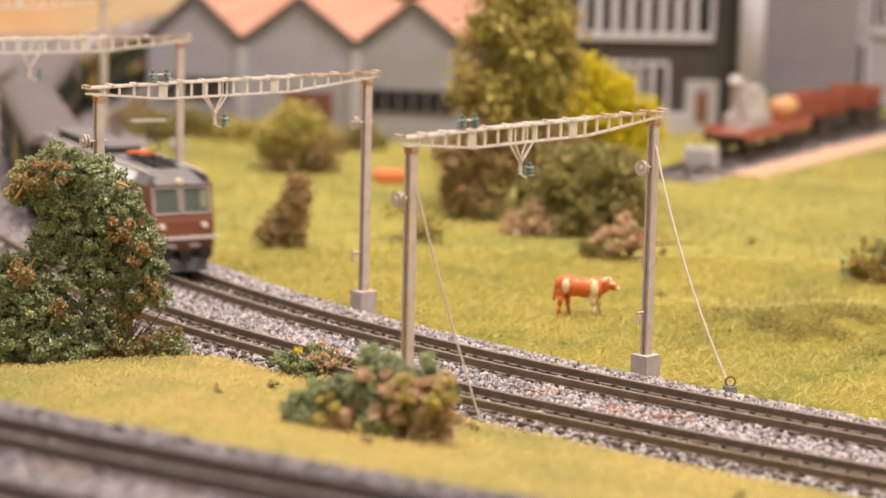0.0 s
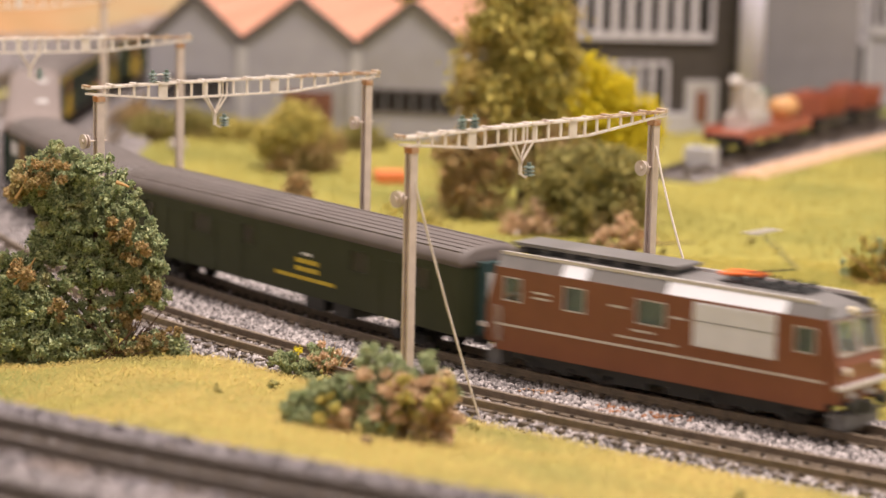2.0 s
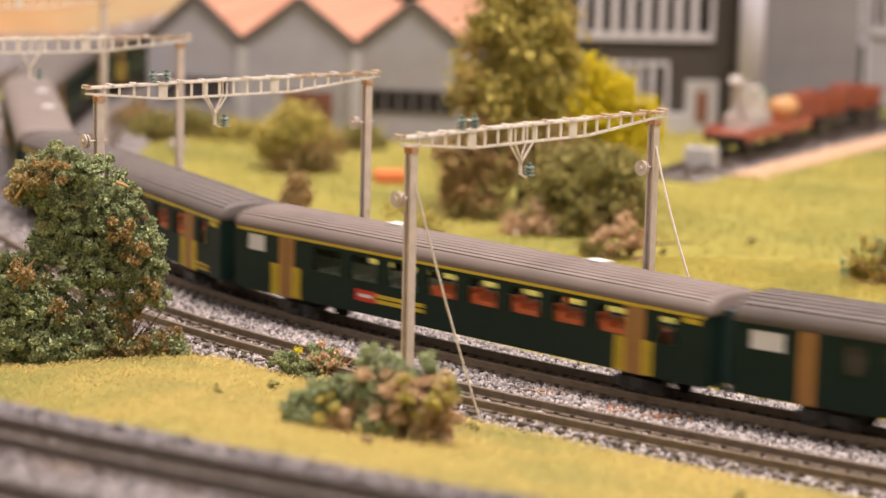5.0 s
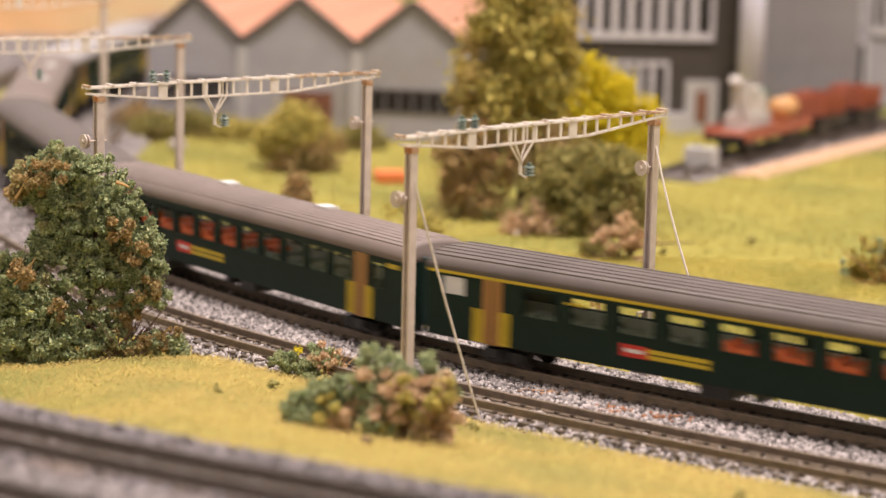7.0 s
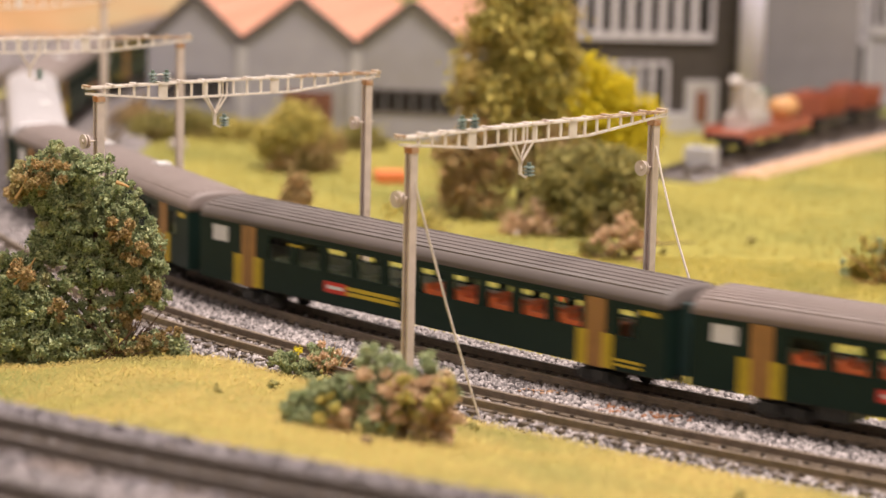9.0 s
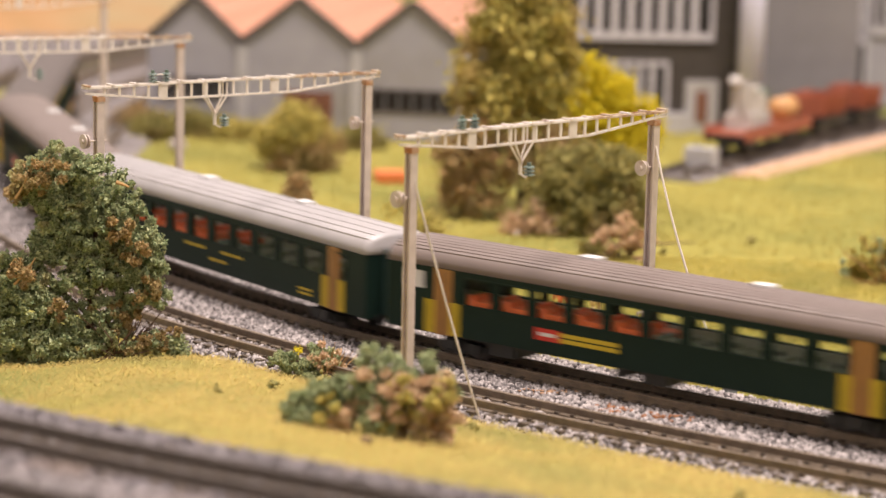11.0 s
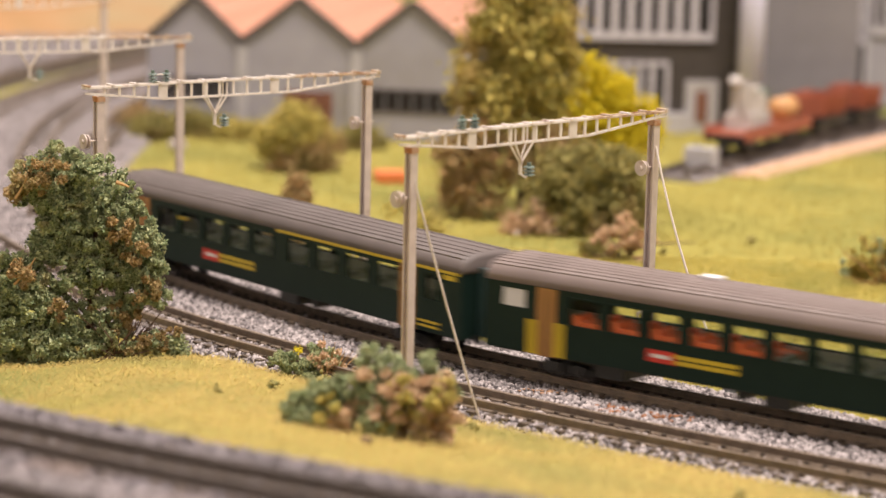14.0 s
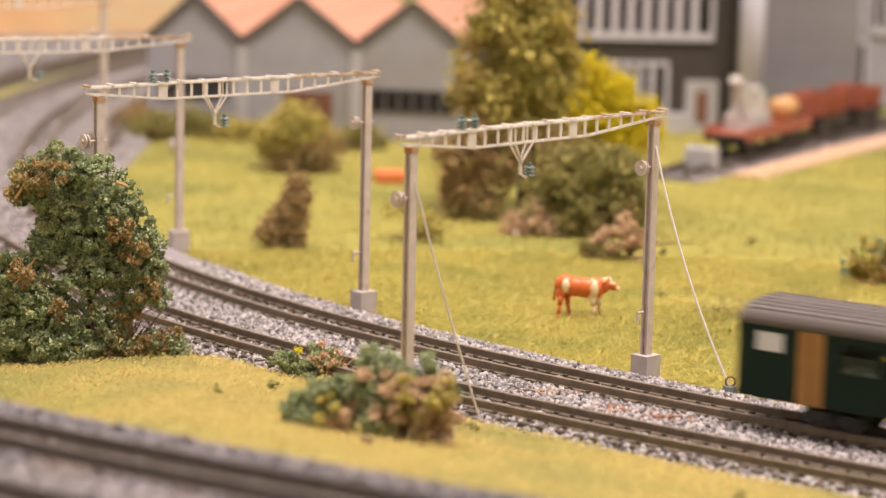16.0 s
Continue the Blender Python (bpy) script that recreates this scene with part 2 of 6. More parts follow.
def flat_by(points, z):
    """Press the ground down to the formation under the tracks."""
    for line, half, soft, level in ((offset_line(FIELD, 7.5), 29, 4.0, 0), (OUTER, 100, 10.0, 0), (BRANCH, 22, 10.0, 0), (SIDING, 18, 6.0, SIDING_Z), (SIDING_TWO, 22, 10.0, SIDING_Z), (YARD, 12, 10.0, 0)):
        d = away(points, line)
        k = np.clip((d - half) / soft, 0, 1)
        z = (level - 4.6) * (1 - k) + z * k
    return z


def ground_sheet():
    xs = np.r_[np.linspace(-2600, -320, 18), np.arange(-300, 301, 6.0), np.linspace(320, 2600, 18)]
    ys = np.r_[np.linspace(-1500, 300, 14), np.arange(330, 1101, 6.0), np.linspace(1130, 4200, 40)]
    gx, gy = np.meshgrid(xs, ys)
    p = np.c_[gx.ravel(), gy.ravel()]
    z = flat_by(p, ground_z(p[:, 0], p[:, 1]))
    n, m = gx.shape
    i = np.arange(n * m).reshape(n, m)
    f = np.stack([i[:-1, :-1], i[:-1, 1:], i[1:, 1:], i[1:, :-1]], -1).reshape(-1, 4)
    ob = mesh_np("ground", np.c_[p, z], f, M_GROUND)
    ob.data.polygons.foreach_set("use_smooth", [True] * len(f))
    tagged(ob, "yellow-green meadow ground of the table-top railway", "ground", kind="structure")


ground_sheet()

ICO = BM()
bmesh.ops.create_icosphere(ICO, subdivisions=1, radius=1.0)
ICO_V = np.array([v.co for v in ICO.verts])
ICO_F = np.array([[v.index for v in f.verts] for f in ICO.faces])
ICO.free()
CUBE_V = np.array(list(itertools.product((-1, 1), repeat=3)), float) * 0.72
OCTA_V = np.array([(1, 0, 0), (-1, 0, 0), (0, 1, 0), (0, -1, 0), (0, 0, 1), (0, 0, -1)], float) * 1.15
FLAKE_V = np.array([(1.4, 0, 0.3), (0.1, 0.9, -0.15), (-1.2, 0.2, 0.25), (-0.2, -0.9, -0.1), (0.2, 0.1, 1.1), (0.3, -0.2, -0.9)], float)
FLAKE_F = np.array([(0, 1, 2), (0, 2, 3), (4, 0, 3), (4, 1, 5)])
OCTA_F = np.array([(0, 2, 4), (2, 1, 4), (1, 3, 4), (3, 0, 4), (2, 0, 5), (1, 2, 5), (3, 1, 5), (0, 3, 5)])
CUBE_F = np.array(((0, 1, 3, 2), (4, 6, 7, 5), (0, 4, 5, 1), (2, 3, 7, 6), (0, 2, 6, 4), (1, 5, 7, 3)))


def scatter(name, centres, sizes, mat, rng, parent=None, jitter=0.35, squash=1.0, base=(ICO_V, ICO_F), stretch_=(0.7, 1.25)):
    """Many small uneven lumps in one mesh."""
    v, f = base
    n = len(centres)
    q = rng.normal(size=(n, 4))
    q /= np.linalg.norm(q, axis=1)[:, None]
    a, b, c, d = q.T
    turn = np.stack([np.stack([1 - 2 * (c * c + d * d), 2 * (b * c - a * d), 2 * (b * d + a * c)], -1),
                     np.stack([2 * (b * c + a * d), 1 - 2 * (b * b + d * d), 2 * (c * d - a * b)], -1),
                     np.stack([2 * (b * d - a * c), 2 * (c * d + a * b), 1 - 2 * (b * b + c * c)], -1)], 1)
    pts = v[None] * (1 + jitter * rng.uniform(-1, 1, (n, len(v), 1))) * rng.uniform(*stretch_, (n, 1, 3))
    pts = np.einsum("nij,nkj->nki", turn, pts) * sizes[:, None, None]
    pts[:, :, 2] *= squash
    pts += centres[:, None]
    faces = (f[None] + (np.arange(n) * len(v))[:, None, None]).reshape(-1, f.shape[1])
    return mesh_np(name, pts.reshape(-1, 3), faces, mat, parent)


# ---- tracks ----
def sweep(bm, line, outline):
    t = np.gradient(line, axis=0)
    t /= np.hypot(*t.T)[:, None]
    rows = [[bm.verts.new((x - ty * o, y + tx * o, z)) for o, z in outline] for (x, y), (tx, ty) in zip(line, t)]
    n = len(outline)
    for a, b in zip(rows, rows[1:]):
        for i in range(n):
            bm.faces.new((a[i], a[(i + 1) % n], b[(i + 1) % n], b[i]))
    bm.faces.new(rows[0][::-1])
    bm.faces.new(rows[-1])


def rail_outline(o):
    half = [(0.95, -2.15), (0.95, -1.85), (0.22, -1.6), (0.22, -0.7), (0.46, -0.55), (0.46, -0.08), (0.36, 0.0)]
    return [(o + y, z) for y, z in half] + [(o - y, z) for y, z in half[::-1]]


SLEEPER = BM()
box(SLEEPER, -1.15, 1.15, -7.8, 7.8, -3.4, -2.15)
for o in (-4.6, 4.6):
    for side in (-1.0, 1.0):
        box(SLEEPER, -0.55, 0.55, o + side * 0.75 - 0.4, o + side * 0.75 + 0.4, -2.2, -1.55)
bevel(SLEEPER, 0.12)
SLEEPER_MESH = bpy.data.meshes.new("sleeper")
SLEEPER.to_mesh(SLEEPER_MESH)
SLEEPER.free()
SLEEPER_MESH.transform(Matrix.Scale(MM, 4))
SLEEPER_MESH.materials.append(M_SLEEPER)


def railway(line, label, near, rail_mat=None, every=4.6, z=0.0):
    """Two rails and the sleepers under them; near: the stretch of the line that gets single sleepers."""
    top = thing("railway_track", 0, 0, z, 0, label, "railway track", "railway tracks", kind="structure")
    for o in (-4.6, 4.6):
        bm = BM()
        sweep(bm, line[::4], rail_outline(o))
        part("rail", bm, rail_mat or M_RAIL, top, "weathered brown steel rail", smooth=False)
    t = np.gradient(line, axis=0)
    at = near[0]
    while at < min(near[1], len(line) - 1):
        i = int(at)
        ob = new("sleeper", SLEEPER_MESH)
        ob.parent = top
        ob.matrix_basis = pose(line[i, 0] * MM, line[i, 1] * MM, 0, 0, 0, math.degrees(math.atan2(t[i, 1], t[i, 0])))
        at += every
    return top


zero = int(np.argmin(np.hypot(LONG[:, 0], LONG[:, 1] - 608.2)))
railway(LONG, "weathered double-rail main track on pale ballast", (zero - 520, zero + 260))
railway(NEAR, "weathered near track on pale ballast beside the main track", (zero - 420, zero + 240))
railway(SIDING, "dark sooty siding track on grey ballast", (10, len(SIDING) - 10), M_RAIL_DARK, z=SIDING_Z)
railway(SIDING_TWO, "dark sooty second siding track on grey ballast", (10, len(SIDING_TWO) - 10), M_RAIL_DARK, z=SIDING_Z)
railway(OUTER, "blurred outer track beside the far curve", (10, len(OUTER) - 10))
railway(BRANCH, "blurred branch track beside the far curve", (10, len(BRANCH) - 10))
railway(YARD, "dark factory siding in front of the works", (10, len(YARD) - 10), M_RAIL_DARK)


def bed(line, halves, z, mat, name, label, level=0.0):
    bm = BM()
    lo, hi = halves
    sweep(bm, line[::4], [(lo - 5, level - 6), (lo, level + z), (hi, level + z), (hi + 5, level - 6)])
    ob = part(name, bm, mat, None, "")
    tagged(ob, label, "ballast", kind="structure")


bed(FIELD, (-21.5, 34.0), -2.9, M_BED, "ballast_bed", "pale grey ballast bed under the double track")
bed(offset_line(SIDING, -15.2), (-33, 34), -3.2, M_BED_DARK, "ballast_bed", "dark grey ballast bed under the sidings", SIDING_Z)
bed(OUTER, (-110, 5), -3.1, M_BED, "ballast_bed", "grey ballast bed of the outer track")
bed(BRANCH, (-14, 22), -3.1, M_BED, "ballast_bed", "grey ballast bed of the branch track")
bed(YARD, (-7, 9), -3.0, M_BED, "ballast_bed", "grey ballast bed of the factory siding")


def stones(name, line, lo, hi, count, size, mat, label, seed, rails=(), base=(OCTA_V, OCTA_F), level=0.0):
    """Loose ballast between two distances from a line; stones lie low where a rail or a sleeper's end is."""
    rng = np.random.default_rng(seed)
    i = rng.integers(1, len(line) - 1, count)
    t = line[i + 1] - line[i - 1]
    t /= np.hypot(*t.T)[:, None]
    o = rng.uniform(lo, hi, count)
    edge = np.minimum(o - lo, hi - o)
    xy = line[i] + o[:, None] * np.c_[-t[:, 1], t[:, 0]] + rng.uniform(-0.5, 0.5, (count, 2))
    z = level - 2.75 + rng.uniform(-0.1, 0.45, count) - 1.6 * np.clip(1 - edge / 4.0, 0, 1)
    keep = np.ones(count, bool)
    for r in rails:
        keep &= np.abs(np.abs(o - r) - 4.6) > 0.95
        inside = np.abs(o - r) < 4.6
        z[inside] -= 0.25
    s = rng.uniform(0.6, 1.25, count) * size
    ob = scatter(name, np.c_[xy, z][keep], s[keep], mat, rng, base=base, jitter=0.4)
    tagged(ob, label, "ballast", kind="stuff")


i0 = int(np.argmin(np.hypot(FIELD[:, 0], FIELD[:, 1] - 590)))
stones("ballast_stones", FIELD[i0 - 150:i0 + 170], -25.5, 37.0, 44000, 0.53, M_STONE, "loose pale grey ballast stones between the rails", 11, (15.1, -15.1), (CUBE_V, CUBE_F))
stones("ballast_stones", FIELD[i0 - 620:i0 - 150], -28, 28, 11000, 0.85, M_STONE_FAR, "pale ballast stones on the far curve", 12, (15.1, -15.1))
stones("ballast_stones", offset_line(SIDING, -15.2), -34, 38, 36000, 0.55, M_STONE_DARK, "sooty dark grey ballast stones of the sidings", 13, (15.2, -15.2), level=SIDING_Z)
stones("ballast_stones", offset_line(SIDING, -15.2), -9, 7, 5200, 0.6, M_STONE_FAR, "paler grey ballast stones between the sidings", 17, level=SIDING_Z + 0.3)
stones("ballast_stones", OUTER, -110, 6, 10000, 1.1, M_STONE_FAR, "grey ballast stones of the outer track", 16, (0,))
stones("ballast_stones", BRANCH, -15, 23, 6000, 1.0, M_STONE_FAR, "grey ballast stones of the branch track", 15, (0,))
stones("ballast_stones", YARD, -10, 11, 2500, 0.8, M_STONE_FAR, "pinkish grey ballast stones of the factory siding", 14, (0,))


# ---- grass ----
def grass(name, n, x0, x1, y0, y1, length, width, mat, label, seed, keep):
    rng = np.random.default_rng(seed)
    p = np.c_[rng.uniform(x0, x1, n), rng.uniform(y0, y1, n)]
    half = p[:, 1] * 0.1668 * 1.12 + 8
    p = p[np.abs(p[:, 0]) < half]
    p = p[keep(p)]
    tuft = np.sin(p[:, 0] / 3.1) * np.sin(p[:, 1] / 4.3 + 1) + np.sin(p[:, 0] / 7.7 + 2) * np.sin(p[:, 1] / 6.1)
    z = flat_by(p, ground_z(p[:, 0], p[:, 1])) - 0.2
    n = len(p)
    a, lean = rng.uniform(0, 6.2832, n), rng.uniform(1.15, 1.6, n)
    ln = length * rng.uniform(0.45, 1.2, n) * (1 + 0.10 * tuft)
    d = np.c_[np.cos(a) * np.sin(lean), np.sin(a) * np.sin(lean), np.cos(lean)] * ln[:, None]
    side = np.c_[-np.sin(a + 0.5), np.cos(a + 0.5), np.zeros(n)] * (width / 2)
    foot = np.c_[p, z + rng.uniform(0, 0.9, n)]
    bend = foot + d * 0.55 + np.c_[np.zeros((n, 2)), 0.12 * ln]
    v = np.stack([foot - side, foot + side, bend + side * 0.8, bend - side * 0.8, foot + d], 1).reshape(-1, 3)
    k = np.arange(n)[:, None] * 5
    f = np.concatenate([k + [[0, 1, 2]], k + [[0, 2, 3]], k + [[3, 2, 4]]], 1).reshape(-1, 3)
    ob = mesh_np(name, v, f, mat)
    tagged(ob, label, "grass", kind="stuff")


def behind(p):
    return (side_of(p, LONG) > 0) & (away(p, FIELD) > 35.5 + 0.8 * np.sin(p[:, 0] / 4.1) + 0.6 * np.sin(p[:, 0] / 1.7 + 2)) & ((away(p, BRANCH) > 15) | (p[:, 1] < 830)) & (away(p, YARD) > 12)


def shoulder(p):
    """The ragged edge where the dry grass meets the near track's ballast."""
    x = p[:, 0]
    return 22.6 + 2.4 * np.clip((x - 15) / 45, 0, 1) + 1.6 * np.clip((-25 - x) / 25, 0, 1) + 0.7 * np.sin(x / 4.3) + 0.5 * np.sin(x / 1.9 + 1)


def before(p):
    return (side_of(p, NEAR) < 0) & (away(p, FIELD) > shoulder(p)) & (away(p, OUTER) > 62) & (away(p, SIDING) > 17 + 4 * np.clip((p[:, 0] + 64) / 26, 0, 1) + 0.8 * np.sin(p[:, 0] / 3.7)) & (side_of(p, SIDING) > 0)


grass("grass", 230000, -90, 150, 540, 760, 2.7, 0.13, M_GRASS_BACK, "yellow-green static grass fibres of the meadow", 21, behind)
grass("grass", 80000, -170, 230, 760, 1130, 3.0, 0.36, M_GRASS_FAR, "yellow-green static grass of the far meadow", 22, behind)
grass("grass", 240000, -130, 130, 370, 640, 2.0, 0.13, M_GRASS_FRONT, "dry ochre static grass strip between the tracks", 23, before)


def ridge(p):
    k = np.exp(-(((p[:, 0] - 98) / 34) ** 2 + ((p[:, 1] - 668) / 42) ** 2)) + 0.22 * np.sin(p[:, 0] / 5.3 + 1) * np.sin(p[:, 1] / 6.9) + 0.15 * np.sin(p[:, 0] / 2.3) * np.sin(p[:, 1] / 2.9)
    return behind(p) & (k > 0.5)


grass("grass", 80000, 40, 150, 600, 760, 3.2, 0.15, M_GRASS_OLIVE, "matted olive static grass on the low bank", 24, ridge)
grass("grass", 24000, -90, 150, 560, 760, 5.0, 0.13, M_GRASS_STRAW, "long pale straw fibres lying in the meadow", 25, behind)
grass("grass", 11000, -130, 130, 370, 640, 4.0, 0.12, M_GRASS_STRAW, "pale straw fibres lying in the dry grass strip", 26, before)


def hillside():
    """A low ochre hill behind the far curve."""
    xs, ys = np.arange(-900, -60, 12.0), np.arange(1390, 2300, 14.0)
    gx, gy = np.meshgrid(xs, ys)
    z = -6 + 95 * np.clip((gy - 1400) / 500, 0, 1) ** 0.9 * np.clip((-60 - gx) / 160, 0, 1) + 2.5 * np.sin(gx / 31) * np.sin(gy / 47)
    n, m = gx.shape
    i = np.arange(n * m).reshape(n, m)
    f = np.stack([i[:-1, :-1], i[:-1, 1:], i[1:, 1:], i[1:, :-1]], -1).reshape(-1, 4)
    ob = mesh_np("hillside", np.c_[gx.ravel(), gy.ravel(), z.ravel()], f, material("ochre_hill_soil", (0.42, 0.23, 0.105), (0.33, 0.19, 0.075), 0.95, scale=60, bump=0.5, stain=(0.34, 0.25, 0.13), stain_scale=9, stain_at=0.48))
    tagged(ob, "ochre sandy hillside behind the far tracks", "hill", kind="structure")


hillside()


# ---- overhead line portals ----
M_MAST_HEAD = material("rusty_beige_metal", (0.50, 0.36, 0.26), (0.38, 0.20, 0.09), 0.7, 0.0, scale=500, stain=(0.36, 0.14, 0.04), stain_scale=420, stain_at=0.44)


def mast(parent, x, y, top, rz, plinth=True):
    turn = Matrix.Translation((x, y, 0)) @ Matrix.Rotation(radians(rz), 4, "Z")
    bm = BM()
    for o in (-1.0, 1.0):
        box(bm, o * 0.76 - 0.2, o * 0.76 + 0.2, -0.98, 0.98, 1.5, top)
    box(bm, -0.6, 0.6, -0.2, 0.2, 1.5, top)
    bevel(bm, 0.1)
    bmesh.ops.transform(bm, matrix=turn, verts=bm.verts)
    m = part("mast", bm, M_MAST, parent, "beige steel mast with rust at its head")
    bm = BM()
    box(bm, -1.08, 1.08, -1.08, 1.08, top - 1.3, top - 0.1)
    bmesh.ops.transform(bm, matrix=turn, verts=bm.verts)
    part("mast_head", bm, M_MAST_HEAD, m, "rust-streaked mast head plate")
    if plinth:
        bm = BM()
        box(bm, -2.4, 2.4, -2.4, 2.4, -6.5, 2.0)
        bevel(bm, 0.25)
        bmesh.ops.transform(bm, matrix=turn, verts=bm.verts)
        part("plinth", bm, M_CONCRETE, parent, "pale concrete foot block")


def discs(bm, x, y, z, n, r, gap=0.62, thick=0.2):
    for k in range(n):
        rod(bm, (x, y, z + k * gap), (x, y, z + k * gap + thick), r, r * 0.8, 12)
    rod(bm, (x, y, z - 0.3), (x, y, z + n * gap + 0.3), r * 0.42, None, 8)


def portal(left, right, hang, label):
    """A lattice beam on two masts; local x runs along the beam from the near mast to the far one."""
    (lx, ly), (rx, ry) = left, right
    span = math.hypot(rx - lx, ry - ly)
    rz = math.degrees(math.atan2(ry - ly, rx - lx))
    top = thing("catenary_portal", lx, ly, 0, rz, label, "catenary portal", "portals over the double track")
    h = 55.6
    for x in (0, span):
        mast(top, x, 0, h - 0.6 + (0.5 if x == 0 else 0.9), 90)
    x0, x1 = -4.0, span + 3.2
    a, b = x0 + 21.5, x1 - 26.0
    up = h + 2.1
    deep = h - 1.55
    for side in (-0.95, 0.95):
        bm = BM()
        bar(bm, (x0, side, up - 0.2), (a, side, up), 0.62, 0.5)
        bar(bm, (a, side, up), (b, side, up), 0.62, 0.5)
        c = part("top_chord", bm, M_BEAM, top, "cream-painted upper chord with rust specks")
        bm = BM()
        bar(bm, (b, side, up), (x1, side, up - 0.2), 0.62, 0.5)
        part("chord_end", bm, M_BEAM_RUSTY, c, "rust-browned end of the upper chord")
    bm = BM()
    bar(bm, (x0, -0.75, h + 0.7), (a, -0.75, deep), 0.62, 0.5)
    bar(bm, (a, -0.75, deep), (b, -0.75, deep), 0.62, 0.5)
    bar(bm, (b, -0.75, deep), (x1, -0.75, h + 1.2), 0.62, 0.5)
    part("bottom_chord", bm, M_BEAM, top, "cream-painted lower chord")
    n = 20
    for k in range(n):
        x = x0 + 5 + (x1 - x0 - 9) * k / (n - 1)
        zt = up - 0.1
        zb = deep + max(0, (a - x) / 21.5) * 2.2 + max(0, (x - b) / 26.0) * 2.7
        bm = BM()
        wide = 2.4 if k in (4, 12) else 0.62
        box(bm, x - wide / 2, x + wide / 2, -1.1, -0.72, zb, zt)
        part("batten", bm, M_BEAM, top)
    for k in range(14):
        x = x0 + 0.6 + (x1 - x0 - 1.2) * k / 13
        bm = BM()
        box(bm, x - 0.42, x + 0.42, -1.45, 1.45, up + 0.06, up + 0.5)
        bevel(bm, 0.1)
        part("tie_plate", bm, M_BEAM_RUSTY if k in (0, 10, 12, 13) else M_BEAM, top)
    for k, x in enumerate((a - 2.9, a + 0.9)):
        bm = BM()
        discs(bm, x, 0, up + 0.6, 3, 1.15, 0.78, 0.32)
        part("insulator", bm, M_INSULATOR, top, "glossy dark green ribbed insulator", smooth=False)
    bm = BM()
    rod(bm, (a - 2.9, 0, up + 2.1), (a + 0.9, 0, up + 2.1), 0.18)
    part("jumper_wire", bm, M_BEAM, top)
    for side in (-0.9, 0.9):
        for dx in (-2.8, 2.8):
            bm = BM()
            rod(bm, (hang + dx, side, h + 1.6), (hang + dx, side, h - 1.6), 0.24)
            rod(bm, (hang + dx, side, h - 1.6), (hang, side * 0.3, h - 6.0), 0.26)
            part("hanger_rod", bm, M_BEAM, top, "thin cream hanger rod")
    bm = BM()
    rod(bm, (hang, 0, h - 5.6), (hang, 0, h - 8.6), 0.42)
    rod(bm, (hang, 0, h - 8.4), (hang + 1.6, 0, h - 9.4), 0.2)
    rod(bm, (hang + 1.6, 0, h - 9.4), (hang + 2.6, 0, h - 8.6), 0.2)
    part("drop_bracket", bm, M_BEAM, top, "cream hanging bracket with a hooked foot")
    bm = BM()
    discs(bm, hang + 2.8, 0, h - 8.9, 3, 1.3, 0.8, 0.34)
    part("insulator", bm, M_INSULATOR, top, "glossy dark green ribbed insulator")
    for x, z in ((0, 45.0), (span, 45.2)):
        bm = BM()
        rod(bm, (x + 2.0, -0.2, z), (x - 4.6, -0.2, z), 0.24)
        rod(bm, (x - 4.4, -0.2, z), (x - 4.1, -0.2, z), 1.75, None, 20)
        rod(bm, (x - 3.5, -0.2, z), (x - 3.2, -0.2, z), 1.6, None, 20)
        rod(bm, (x - 4.8, -0.2, z), (x - 2.9, -0.2, z), 0.55, None, 12)
        part("tension_wheel", bm, M_MAST, top, "small round tension wheel on a rod", smooth=False)
    bm = BM()
    rod(bm, (span - 1.4, 0, 12.0), (span - 3.4, 0, 12.0), 0.3)
    rod(bm, (span - 3.4, 0, 12.2), (span - 3.4, 0, 9.6), 0.3)
    part("hook", bm, M_MAST, top, "bent hook on the mast")
    return top


portal((-6.9, 539.1), (46.8, 593.6), 32.8, "weathered cream lattice portal with stays and green insulators")
portal((-81.3, 618.4), (-20.0, 665.3), 32.0, "weathered cream lattice portal over the curve")
portal((-145.0, 722.0), (-76.0, 753.5), 32.0, "weathered cream lattice portal farther along the curve")
portal((-190.0, 872.0), (-116.6, 899.0), 32.0, "blurred cream lattice portal on the far curve")


def stay(foot, head, label, block, sag):
    top = thing("guy_wire", foot[0], foot[1], foot[2], 0, label, "guy wire", "stays of the front portal")
    d = Vector(head) - Vector(foot)
    bm = BM()
    for k in range(3):
        pts = [d * (i / 90) + Vector((-5.6, 0, -2.4)) * (sag * (i / 90) * (1 - i / 90)) + 0.11 * Vector((math.cos(i * 0.9 + k * 2.09), math.sin(i * 0.9 + k * 2.09), 0)) for i in range(91)]
        for p, q in zip(pts, pts[1:]):
            rod(bm, p, q, 0.17, None, 5)
    part("cord", bm, M_CORD, top, "twisted pale cord")
    if block:
        bm = BM()
        rod(bm, (0.4, 0, -3.4), (0.4, 0, -0.6), 1.9, 1.5, 14)
        part("anchor_block", bm, material("anchor_grey", (0.20, 0.21, 0.20), (0.13, 0.14, 0.14), 0.6), top, "dark grey round anchor block")
        bm = BM()
        for i in range(12):
            p, q = (Vector((0.5 + 1.1 * math.sin(6.2832 * j / 12), 0, 0.4 + 1.1 * math.cos(6.2832 * j / 12))) for j in (i, i + 1))
            rod(bm, p, q, 0.2, None, 6)
        part("ring", bm, M_RUST, top, "rusty wire ring")


stay((64.0, 577.0, -0.7), (47.3, 592.9, 50.0), "pale twisted stay cord from mast to anchor block", True, 1.0)
stay((8.7, 547.0, -3.5), (-6.3, 538.6, 49.0), "pale twisted stay cord from mast down to the ballast", False, 0.25)


